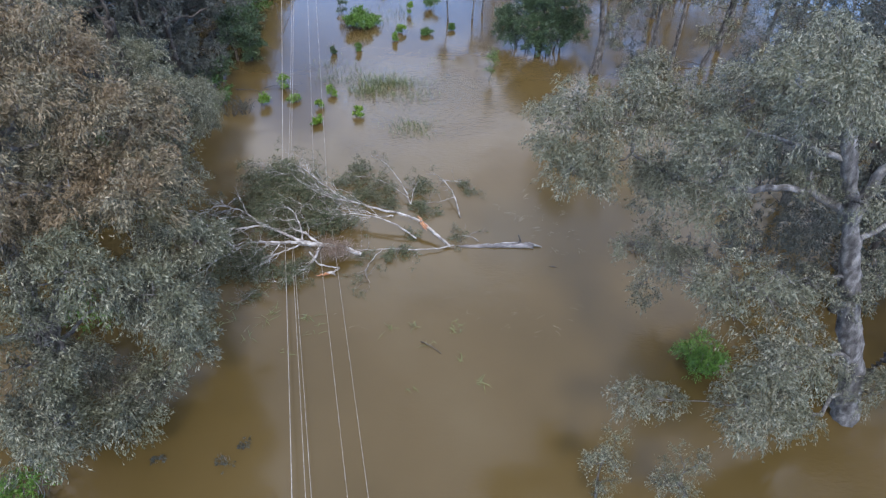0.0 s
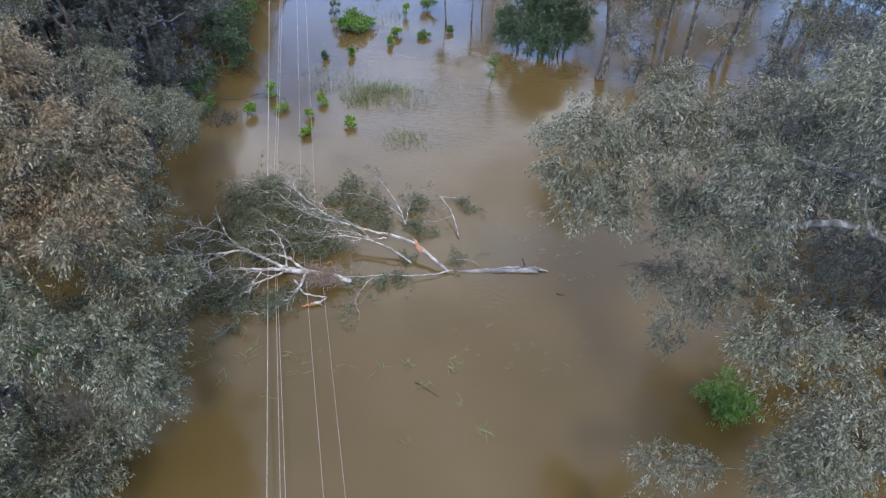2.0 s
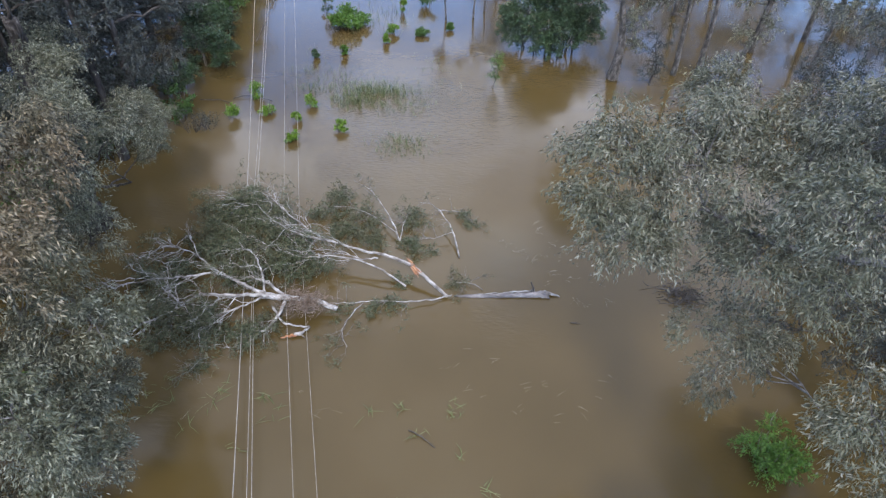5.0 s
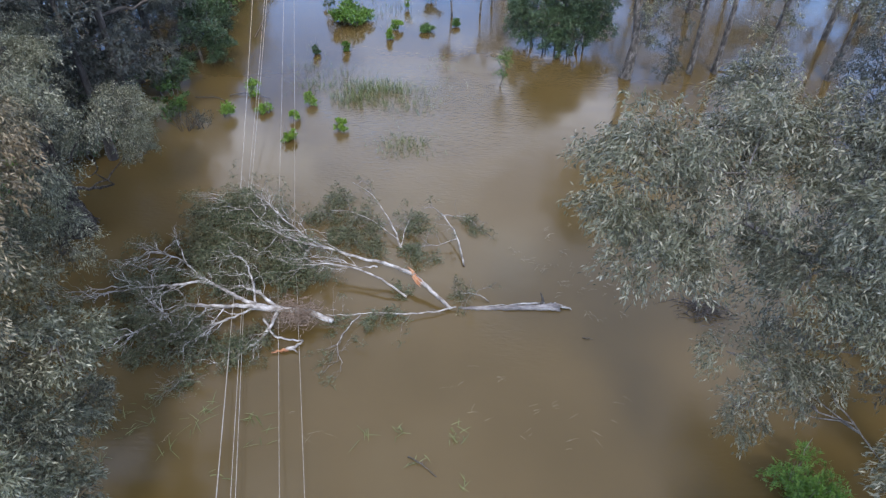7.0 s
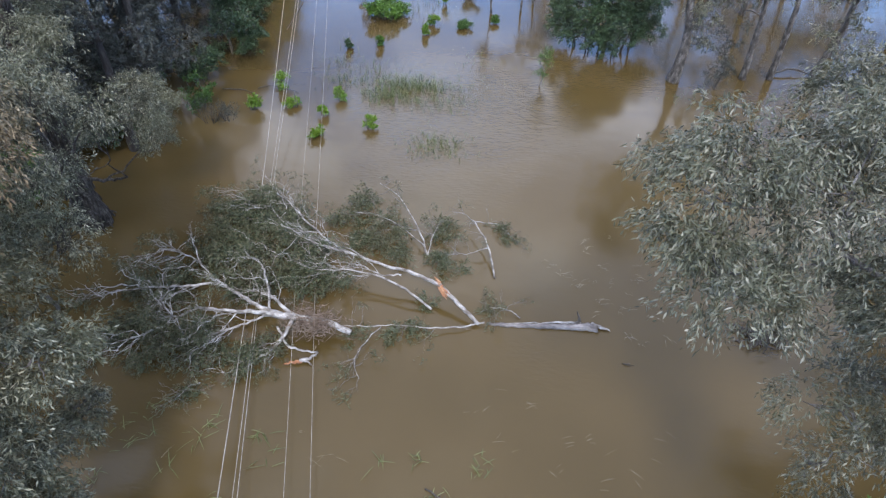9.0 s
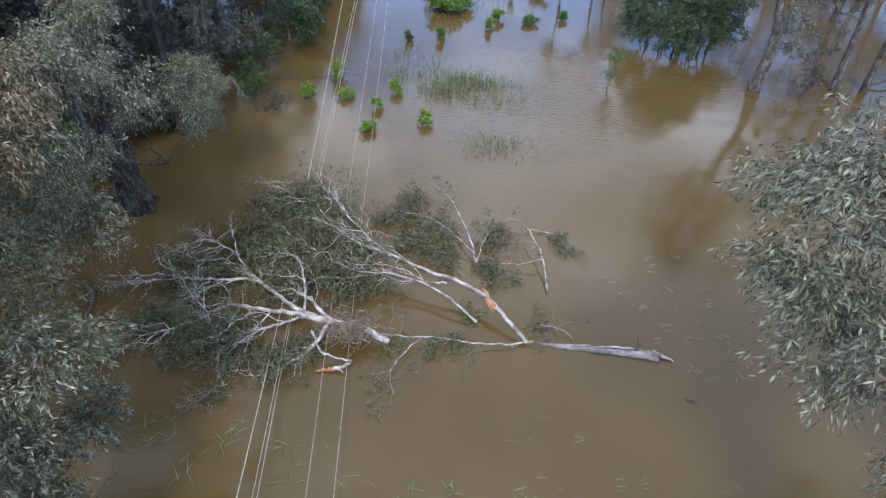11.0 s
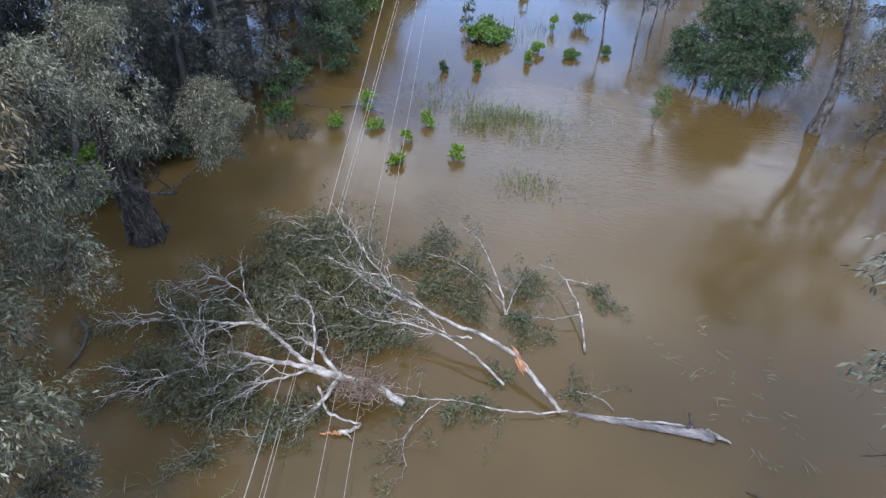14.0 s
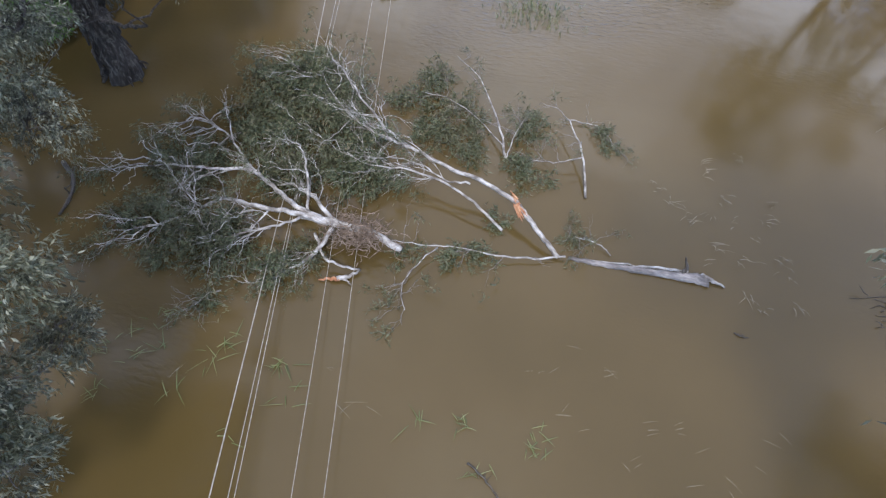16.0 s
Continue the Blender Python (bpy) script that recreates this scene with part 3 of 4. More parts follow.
# its shade is painted into the leaf colour
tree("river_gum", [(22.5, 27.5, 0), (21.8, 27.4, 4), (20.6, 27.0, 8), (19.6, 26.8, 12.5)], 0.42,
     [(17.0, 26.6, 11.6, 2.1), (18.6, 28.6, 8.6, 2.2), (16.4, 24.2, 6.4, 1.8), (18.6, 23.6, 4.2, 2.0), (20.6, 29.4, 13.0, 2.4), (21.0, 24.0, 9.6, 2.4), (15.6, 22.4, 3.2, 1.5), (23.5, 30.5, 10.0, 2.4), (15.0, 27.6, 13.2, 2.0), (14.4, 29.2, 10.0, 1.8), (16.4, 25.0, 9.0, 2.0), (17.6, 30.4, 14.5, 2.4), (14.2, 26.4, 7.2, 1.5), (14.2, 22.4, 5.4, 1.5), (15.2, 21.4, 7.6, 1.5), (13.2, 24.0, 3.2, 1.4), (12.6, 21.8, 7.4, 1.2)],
     "river gum with shade-darkened leaves standing in shaded flood water", LEAF_DARK, BARK_DARK, 14, density=105)


def wild_tree(x, y, h, r, seed, label, leaf_mat=None, bark_mat=None, low=0.28, n=13, lean=0.0, radius=0.24, density=75, leaf=(0.24, 0.06), group="trees of the far banks"):
    """A gum of the further banks, with boughs scattered about its stem."""
    rng = np.random.default_rng(seed)
    a = rng.uniform(0, 6.28)
    trunk = [(x, y, 0), (x + 0.3 * lean + 0.2 * math.cos(a), y + 0.2 * math.sin(a), h * 0.35), (x + 0.7 * lean - 0.2, y + 0.1, h * 0.65), (x + lean, y, h * 0.92)]
    boughs = []
    for i in range(n):
        z = h * rng.uniform(low, 1.0)
        u = (z / h - low) / (1 - low)
        wide = r * (0.45 + 0.75 * math.sin(math.pi * min(1, 0.15 + 0.8 * u)))
        b, q = rng.uniform(0, 6.28), math.sqrt(rng.uniform(0.02, 1))
        boughs.append((x + lean * u + wide * q * math.cos(b), y + wide * q * math.sin(b), z, r * rng.uniform(0.34, 0.55)))
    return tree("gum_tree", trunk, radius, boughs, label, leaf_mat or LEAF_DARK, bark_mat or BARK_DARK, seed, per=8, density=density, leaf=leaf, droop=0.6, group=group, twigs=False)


# bank trees wear the leaf colour with shade put in
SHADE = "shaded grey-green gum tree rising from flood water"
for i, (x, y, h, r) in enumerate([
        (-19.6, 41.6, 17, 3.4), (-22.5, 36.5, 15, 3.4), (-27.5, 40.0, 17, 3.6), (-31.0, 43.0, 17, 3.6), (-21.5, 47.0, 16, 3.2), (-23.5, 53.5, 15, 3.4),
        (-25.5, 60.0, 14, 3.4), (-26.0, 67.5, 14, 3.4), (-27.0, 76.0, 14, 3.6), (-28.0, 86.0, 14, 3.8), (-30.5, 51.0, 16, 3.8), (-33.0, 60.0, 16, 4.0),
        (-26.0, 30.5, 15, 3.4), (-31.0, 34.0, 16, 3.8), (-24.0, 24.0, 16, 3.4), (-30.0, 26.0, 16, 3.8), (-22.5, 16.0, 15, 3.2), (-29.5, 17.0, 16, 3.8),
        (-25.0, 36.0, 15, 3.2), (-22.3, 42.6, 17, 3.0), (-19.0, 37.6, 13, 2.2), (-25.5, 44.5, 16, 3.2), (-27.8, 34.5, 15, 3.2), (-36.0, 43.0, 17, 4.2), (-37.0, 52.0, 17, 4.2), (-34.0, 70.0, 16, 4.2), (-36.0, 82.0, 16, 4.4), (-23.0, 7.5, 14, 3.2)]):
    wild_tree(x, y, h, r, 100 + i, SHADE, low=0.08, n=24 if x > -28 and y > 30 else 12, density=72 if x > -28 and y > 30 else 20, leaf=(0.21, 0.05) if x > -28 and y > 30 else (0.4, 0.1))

PALE_GUM = "slender pale-barked gum tree leaning over flood water"
tree("gum_tree", [(12.0, 51.7, 0), (12.15, 51.8, 2.6), (11.7, 52.0, 5.4), (10.9, 52.2, 10)], 0.36,
     [(10.2, 52.0, 8.2, 1.4), (12.0, 52.2, 8.6, 1.5), (13.2, 52.6, 6.8, 1.4), (12.7, 51.8, 4.6, 1.1), (11.2, 53.4, 10.6, 1.7), (9.2, 52.6, 9.6, 1.6), (13.0, 51.6, 2.8, 0.7), (13.2, 53.0, 9.8, 1.8), (11.0, 51.6, 13.0, 2.2), (13.4, 52.0, 12.6, 2.2), (9.0, 52.4, 12.4, 1.8), (11.6, 52.8, 15.2, 2.0), (14.6, 52.4, 8.2, 1.6), (13.0, 51.6, 4.0, 0.8), (13.4, 51.8, 3.0, 0.6), (10.4, 51.4, 6.6, 1.0), (9.4, 52.0, 7.4, 1.1)],
     PALE_GUM, LEAF_GREY, BARK_MID, 31, density=80, leaf=(0.22, 0.05), per=8)
for i, (x, y, h, r, lean) in enumerate([(16.9, 52.9, 14, 2.2, -0.6), (18.8, 53.2, 15, 2.4, -0.5), (21.8, 54.0, 9, 1.6, 1.6), (24.5, 58.1, 15, 2.8, 1.4), (27.0, 53.0, 16, 3.2, 0.5),
                                         (30.0, 61.0, 16, 3.4, 0.5), (20.0, 66.0, 15, 3.0, 1.0), (26.0, 74.0, 15, 3.4, 0.5), (33.0, 48.0, 16, 3.6, 0.0), (31.0, 40.0, 16, 3.4, 0.0), (18.0, 79.0, 14, 3.0, 0.5)]):
    wild_tree(x, y, h, r, 140 + i, PALE_GUM, LEAF_GREY, BARK_MID, low=0.3, n=13, lean=lean, radius=0.2, density=46 if x < 24 else 20)
# right-bank trees added as dark backing and to darken the water's reflections
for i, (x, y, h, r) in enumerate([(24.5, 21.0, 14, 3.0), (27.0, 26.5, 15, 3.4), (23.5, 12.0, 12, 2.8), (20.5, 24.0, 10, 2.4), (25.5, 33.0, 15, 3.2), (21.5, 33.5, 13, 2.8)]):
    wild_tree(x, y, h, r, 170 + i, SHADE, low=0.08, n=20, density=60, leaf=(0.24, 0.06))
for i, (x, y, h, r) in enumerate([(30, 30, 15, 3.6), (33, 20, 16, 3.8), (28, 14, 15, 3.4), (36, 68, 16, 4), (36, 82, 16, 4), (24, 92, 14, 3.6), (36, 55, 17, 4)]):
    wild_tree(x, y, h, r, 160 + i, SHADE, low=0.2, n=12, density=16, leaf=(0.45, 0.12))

# far woods, mostly unseen, added to block low sky from the water's reflections
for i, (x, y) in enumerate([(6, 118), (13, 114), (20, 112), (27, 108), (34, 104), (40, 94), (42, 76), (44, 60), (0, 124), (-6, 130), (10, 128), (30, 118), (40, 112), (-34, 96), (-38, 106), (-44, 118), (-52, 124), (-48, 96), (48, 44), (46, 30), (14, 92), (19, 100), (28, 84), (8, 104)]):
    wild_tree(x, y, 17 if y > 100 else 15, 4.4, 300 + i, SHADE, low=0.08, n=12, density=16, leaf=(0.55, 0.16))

# thin drowned saplings out in the water
SLIM = "thin sparse-leaved sapling standing in flood water"
for i, (x, y, h, r) in enumerate([(-1.0, 62.0, 6.5, 1.1), (1.4, 63.2, 7.5, 1.5), (2.4, 65.0, 7.0, 1.3), (3.6, 72.0, 7.0, 1.4)]):
    wild_tree(x, y, h, r, 180 + i, SLIM, LEAF_DARK, BARK_MID, low=0.35, n=9, radius=0.08, density=40, group="drowned saplings")
for i, (x, y, h, r) in enumerate([(6.6, 12.9, 3.6, 0.75), (9.4, 12.6, 3.4, 0.85)]):
    wild_tree(x, y, h, r, 190 + i, SLIM, LEAF_GREY, BARK_MID, low=0.35, n=10, radius=0.05, density=330, leaf=(0.12, 0.028), group="drowned saplings")
wild_tree(2.9, 49.2, 2.8, 0.6, 195, SLIM, LEAF_BANK, TWIG_BARE, low=0.3, n=9, radius=0.035, density=90, leaf=(0.14, 0.04), group="drowned saplings")
wild_tree(14.6, 51.0, 4.6, 0.9, 196, SLIM, LEAF_DARK, BARK_DARK, low=0.25, n=9, radius=0.06, density=90, leaf=(0.2, 0.05), group="drowned saplings")

# the dense dark-green wattle and its many stems
tree("wattle", [(7.7, 56.4, 0), (7.7, 56.6, 2.0), (7.6, 56.6, 4.4)], 0.16,
     [(7.6, 56.2, 4.6, 1.7), (5.6, 56.8, 3.2, 1.4), (9.4, 56.8, 3.4, 1.4), (6.6, 55.4, 2.6, 1.3), (8.6, 55.2, 2.8, 1.3), (7.4, 57.8, 5.2, 1.6), (5.0, 57.4, 2.2, 1.1), (10.2, 57.2, 2.2, 1.1), (8.8, 57.6, 4.8, 1.4), (6.4, 57.4, 4.6, 1.4), (9.6, 55.8, 1.9, 0.9), (7.4, 55.0, 1.5, 1.1), (6.0, 55.8, 1.4, 1.0), (8.8, 55.4, 1.5, 1.0), (4.4, 57.4, 1.6, 0.9), (10.8, 57.0, 1.4, 0.9), (7.6, 56.6, 3.0, 1.8), (4.2, 57.0, 2.9, 0.8), (10.9, 57.2, 3.2, 0.8), (7.0, 57.0, 6.3, 0.9), (5.6, 56.4, 4.4, 0.8), (9.6, 57.0, 4.9, 0.8), (5.2, 56.0, 0.9, 0.8), (6.8, 55.0, 0.8, 0.8), (8.0, 55.0, 0.9, 0.75), (4.0, 57.0, 0.9, 0.7)],
     "dense dark-green wattle tree standing in flood water", LEAF_WATTLE, BARK_DARK, 33, density=150, leaf=(0.17, 0.06), droop=0.2)

rng = np.random.default_rng(34)
wattle = bpy.data.objects["wattle"]
for i in range(12):
    a = i * 0.55
    foot = (7.7 + 2.4 * math.cos(a) * rng.uniform(0.5, 1), 56.2 + 1.1 * math.sin(a) * rng.uniform(0.5, 1), -0.3)
    b = Build()
    b.tube(bend(foot, (foot[0] + 0.5 * math.cos(a), foot[1] + 0.3 * math.sin(a), 2.4), rng, 0, 0.08, 6), np.linspace(0.06, 0.025, 6), 6)
    part("stem", b, BARK_DARK, wattle, smooth=True)

# ---------------------------------------------------------------- shrubs
for i, (x, y, r, h) in enumerate([(-14.3, 43.1, 0.52, 1.1), (-12.0, 43.7, 0.5, 1.05), (-9.9, 40.6, 0.5, 1.1), (-9.5, 45.0, 0.42, 0.95), (-6.9, 41.9, 0.36, 0.95), (-13.3, 46.0, 0.6, 1.2), (-10.0, 43.0, 0.25, 0.8)]):
    shrub("shrub", x, y, r, h, "small lime-green shrub with its foot under flood water", LEAF_LIME, 200 + i, n=70, per=8, leaf=(0.16, 0.08), group="lime shrubs in the channel")
shrub("shrub", -9.2, 59.6, 1.9, 1.5, "low bright-green thicket on a drowned hummock", LEAF_BRIGHT, 220, n=520, per=9, leaf=(0.2, 0.1), stems=9)
shrub("shrub", -11.6, 62.6, 0.6, 2.4, "narrow upright green shrub beside the thicket", LEAF_WATTLE, 221, n=70, per=8, leaf=(0.2, 0.07))
for i, (x, y, r, h, mat) in enumerate([(-5.3, 58.6, 0.42, 1.2, LEAF_LIME), (-5.7, 56.4, 0.3, 0.8, LEAF_LIME), (-2.8, 65.2, 0.75, 1.6, LEAF_BANK), (-2.8, 58.6, 0.8, 0.35, LEAF_BANK), (-8.8, 54.0, 0.35, 1.4, LEAF_BRIGHT),
                                         (-8.6, 72.4, 0.5, 2.2, LEAF_BRIGHT), (-10.2, 74.8, 1.0, 1.3, LEAF_WATTLE), (-12.7, 88.0, 3.0, 3.4, LEAF_WATTLE), (-9.4, 91.0, 2.2, 4.0, LEAF_WATTLE), (-3.9, 87.0, 1.2, 2.4, LEAF_WATTLE),
                                         (-0.6, 60.0, 0.4, 0.7, LEAF_BANK), (-5.0, 63.6, 0.35, 1.9, LEAF_LIME), (-10.8, 53.0, 0.3, 1.3, LEAF_WATTLE)]):
    shrub("shrub", x, y, r, h, "green shrub half drowned by flood water", mat, 230 + i, n=int(100 + 140 * r * max(1, r)), per=8, leaf=(0.14, 0.055), group="shrubs in the channel")
for i, (x, y, r, h, mat) in enumerate([(-18.2, 50.8, 1.8, 3.4, LEAF_WATTLE), (-19.4, 55.5, 2.2, 4.6, LEAF_WATTLE), (-20.6, 61.5, 2.4, 5.4, LEAF_BANK), (-21.4, 67.5, 2.4, 5.4, LEAF_BANK), (-22.0, 75.0, 2.6, 5.0, LEAF_WATTLE),
                                         (-22.5, 83.0, 2.6, 5.0, LEAF_BANK), (-17.4, 42.6, 0.9, 2.2, LEAF_BANK), (-20.6, 38.4, 1.6, 2.4, LEAF_WATTLE), (-19.0, 46.5, 1.4, 2.6, LEAF_WATTLE), (-23.0, 92.0, 2.6, 5.0, LEAF_WATTLE), (-24.5, 45.5, 2.0, 3.0, LEAF_BRIGHT), (-26.5, 40.5, 2.4, 3.2, LEAF_WATTLE), (-23.6, 34.4, 2.0, 2.6, LEAF_WATTLE), (-28.5, 36.5, 2.4, 3.4, LEAF_WATTLE), (-21.5, 43.5, 1.6, 2.8, LEAF_WATTLE), (-22.0, 33.0, 1.8, 2.0, LEAF_BRIGHT)]):
    shrub("bank_shrub", x, y, r, h, "leafy green shrub at the flooded edge of the trees", mat, 260 + i, n=int(130 * r * r), per=9, leaf=(0.22, 0.09), group="shrubs along the bank", stems=7)
for i, (x, y, r, h) in enumerate([(-16.2, 41.2, 1.1, 1.5), (-15.2, 41.6, 0.8, 0.8)]):
    shrub("bank_shrub", x, y, r, h, "grey twiggy shrub trailing in flood water", LEAF_DARK, 280 + i, n=70, per=7, leaf=(0.14, 0.035), stems=14, bark_mat=BARK_DARK, group="shrubs along the bank")
shrub("fern_shrub", 12.3, 19.8, 1.25, 2.0, "vivid green feathery shrub under the leaning gum", LEAF_BRIGHT, 290, n=420, per=10, leaf=(0.15, 0.045), droop=0.25)
shrub("fern_shrub", -14.4, 11.2, 1.3, 1.6, "vivid green leafy shrub under the gum", LEAF_BRIGHT, 291, n=240, per=10, leaf=(0.15, 0.05), droop=0.25)
shrub("fern_shrub", -16.6, 20.5, 1.5, 1.6, "vivid green leafy shrub under the gum", LEAF_BRIGHT, 292, n=200, per=10, leaf=(0.15, 0.05), droop=0.25)

for i, (x, y, r, h) in enumerate([(-7.9, 13.5, 0.45, 0.3), (-7.4, 14.3, 0.3, 0.22), (-10.6, 13.4, 0.25, 0.2)]):
    shrub("drowned_sprig", x, y, r, h, "dull leafy sprig just breaking the flood water", LEAF_DARK, 295 + i, category="plant", n=26, per=7, leaf=(0.1, 0.03), group="drowned sprigs")

# ---------------------------------------------------------------- fallen tree


def limb_part(name, points, r0, r1, mat, parent, rng, sides=9, label="", lump=0.05):
    line = spline(points, 5)
    line += rng.normal(size=line.shape) * 0.02
    b = Build()
    b.tube(line, np.linspace(r0, r1, len(line)), sides, lump, rng)
    part(name, b, mat, parent, label, True)
    return line


def twiggery(line, first, count, way, length, radius, depth, build, rng, spread=0.5, tips=None):
    for i in range(count):
        j = int(first + (len(line) - 1 - first) * (i + rng.random()) / count)
        d = np.asarray(way, float) + rng.normal(size=3) * (0.55, 0.75, 0.30)
        fan(build, line[j], d, length * rng.uniform(0.6, 1.2), radius, depth, rng, spread, tips=tips)


def low_leaves(masses, rng, parent, density=150, tips=(), share=1.0):
    """Matted leaves just over the water, and the leafy ends of the twigs given."""
    b = Build()
    for x, y, z, r in masses:
        leafy(b, (x, y, z - 0.12), r * 0.95, int(density * r * r), 10, 0.17, 0.038, 0.5, rng, 0.55, int(9 * r) + 4, 0.38)
    picked = [t for t in tips if rng.random() < share]
    if picked:
        at = np.repeat(np.array([t[0] for t in picked]), 3, axis=0)
        way = np.repeat(np.array([t[1] for t in picked]), 3, axis=0) + rng.normal(size=at.shape) * 0.5
        sprays(b, at + rng.normal(size=at.shape) * 0.08, way, 9, 0.45, 0.16, 0.034, 0.55, rng)
    for v in b.v:
        low = v[:, 2] < 0.015
        v[low, 2] = 0.015 + 0.03 * rng.random(int(low.sum()))
    part("leaves", b, LEAF_FALLEN, parent)["kind"] = "stuff"


rng = np.random.default_rng(41)
fallen = thing("fallen_tree", (-7.5, 26.0, 0), "fallen gum tree with bleached bare limbs lying across power lines", "tree")
limb_part("trunk", [(-4.35, 26.05, 0.30), (-5.4, 26.25, 0.55), (-6.6, 26.1, 0.75), (-7.7, 26.05, 0.85)], 0.115, 0.115, BARK_PALE, fallen, rng, 12, "broken-off bleached trunk end")
limbs = [
    limb_part("limb", [(-6.8, 26.05, 0.8), (-8.0, 26.0, 0.95), (-9.2, 25.95, 0.9), (-10.35, 26.0, 0.75), (-11.2, 25.25, 0.6), (-12.1, 24.6, 0.45), (-12.8, 24.4, 0.3)], 0.095, 0.018, BARK_PALE, fallen, rng),
    limb_part("limb", [(-6.9, 26.1, 0.8), (-8.15, 26.35, 0.95), (-9.2, 26.95, 0.95), (-10.1, 27.3, 0.9), (-11.4, 27.05, 0.8), (-12.6, 26.95, 0.7), (-13.4, 27.05, 0.55), (-14.0, 27.15, 0.4)], 0.09, 0.016, BARK_PALE, fallen, rng),
    limb_part("limb", [(-9.9, 27.2, 0.9), (-10.7, 27.95, 0.9), (-11.8, 28.85, 0.75), (-13.4, 29.6, 0.4)], 0.05, 0.014, BARK_PALE, fallen, rng),
    limb_part("limb", [(-7.5, 26.1, 0.8), (-7.8, 27.0, 1.1), (-8.4, 28.1, 1.3), (-9.1, 28.7, 1.2), (-10.2, 28.7, 1.0)], 0.05, 0.015, BARK_PALE, fallen, rng),
    limb_part("limb", [(-6.4, 26.05, 0.75), (-7.2, 26.55, 0.9), (-8.0, 27.0, 0.95), (-9.1, 27.1, 0.8)], 0.085, 0.02, BARK_PALE, fallen, rng),
    limb_part("limb", [(-6.6, 25.95, 0.7), (-6.8, 25.2, 0.5), (-7.2, 24.6, 0.3), (-7.9, 23.9, 0.12)], 0.075, 0.03, BARK_PALE, fallen, rng),
    limb_part("limb", [(-7.1, 25.7, 0.6), (-6.6, 25.1, 0.4), (-6.0, 24.95, 0.28), (-5.4, 25.1, 0.15)], 0.05, 0.03, BARK_PALE, fallen, rng),
    limb_part("limb", [(-7.6, 26.0, 0.85), (-8.4, 25.4, 0.8), (-9.4, 24.9, 0.6), (-10.6, 24.3, 0.4)], 0.045, 0.015, BARK_PALE, fallen, rng),
]
bare, ends = Build(), []
for k, line in enumerate(limbs[:3]):
    twiggery(line, 8, 10, (-1, -0.1 if k == 0 else 0.15, 0.0), 1.3, 0.030, 2, bare, rng, 0.42, ends)
for line in limbs[3:6]:
    twiggery(line, 4, 9, (-0.8, -0.4 if line is limbs[5] else 0.2, 0.0), 0.9, 0.016, 2, bare, rng, 0.5, ends)
twiggery(limbs[7], 3, 10, (-0.9, -0.5, 0.0), 1.2, 0.017, 2, bare, rng, 0.5, ends)
twiggery(limbs[0], 4, 5, (-0.6, -0.9, -0.1), 1.1, 0.017, 2, bare, rng, 0.5, ends)
part("brushwood", bare, BARK_PALE, fallen)["kind"] = "stuff"
shreds = Build()
for i in range(420):
    p = np.array((-5.85, 26.1, 0.68)) + rng.normal(size=3) * (0.5, 0.3, 0.18)
    d = rng.normal(size=3) * (1, 0.8, 0.5)
    shreds.tube(bend(p, p + d * 0.28, rng, 0.1, 0.2, 4), np.linspace(0.016, 0.007, 4), 4)
part("hanging_bark", shreds, BARK_BROWN, fallen, "shredded brown bark at the break")["kind"] = "stuff"
low_leaves([(-12.9, 27.0, 0.35, 1.0), (-12.6, 25.3, 0.3, 1.1), (-11.3, 24.4, 0.4, 1.05), (-9.7, 24.7, 0.4, 1.0), (-8.3, 24.0, 0.35, 0.8), (-11.7, 27.4, 0.35, 0.9), (-12.3, 28.6, 0.3, 0.7), (-12.8, 24.9, 0.25, 0.7), (-10.4, 25.0, 0.3, 0.9), (-7.2, 25.3, 0.25, 0.5)], rng, fallen, 175, ends, 0.25)

rng = np.random.default_rng(42)
snapped = thing("fallen_branch", (-6, 30, 0), "long snapped gum branch with bleached limbs and dull green leaves", "branch", "snapped branches in the water")
butt = limb_part("butt", [(0.45, 27.4, 0.10), (-0.1, 27.75, 0.35), (-0.65, 28.2, 0.52), (-1.15, 28.62, 0.70)], 0.075, 0.08, BARK_PALE, snapped, rng)
tear = Build()
for i in range(16):
    p = np.array((-1.2, 28.62, 0.72)) + rng.normal(size=3) * (0.05, 0.05, 0.05)
    d = np.array((0.4, -0.45, -0.12)) * (1 if i % 3 else -0.7) + rng.normal(size=3) * 0.07
    tear.tube([p, p + d * 0.4, p + d * 0.8], [0.05, 0.035, 0.006], 5)
part("splintered_break", tear, WOOD_ORANGE, snapped, "torn orange heartwood")
lb = limb_part("limb", [(-1.2, 28.66, 0.75), (-2.35, 29.1, 0.85), (-3.65, 29.3, 0.95), (-5.0, 29.7, 1.05), (-5.9, 29.9, 1.05), (-7.3, 30.4, 1.05), (-8.6, 31.4, 1.0), (-10.3, 33.5, 0.8)], 0.08, 0.014, BARK_PALE, snapped, rng)
lb2 = limb_part("limb", [(-5.0, 29.7, 1.05), (-6.0, 30.15, 1.1), (-7.8, 31.7, 1.1), (-9.3, 33.3, 1.0), (-11.0, 34.2, 0.7)], 0.05, 0.014, BARK_PALE, snapped, rng)
lc = limb_part("limb", [(-1.5, 27.9, 0.12), (-2.4, 28.3, 0.5), (-3.7, 28.8, 0.75), (-5.1, 28.95, 0.85), (-6.4, 28.85, 0.75), (-7.8, 29.2, 0.8)], 0.05, 0.015, BARK_PALE, snapped, rng)
lc2 = limb_part("limb", [(-2.9, 28.95, 0.85), (-3.7, 28.9, 0.8), (-4.6, 29.25, 0.85), (-5.8, 29.35, 0.9)], 0.035, 0.012, BARK_PALE, snapped, rng)
bare, ends = Build(), []
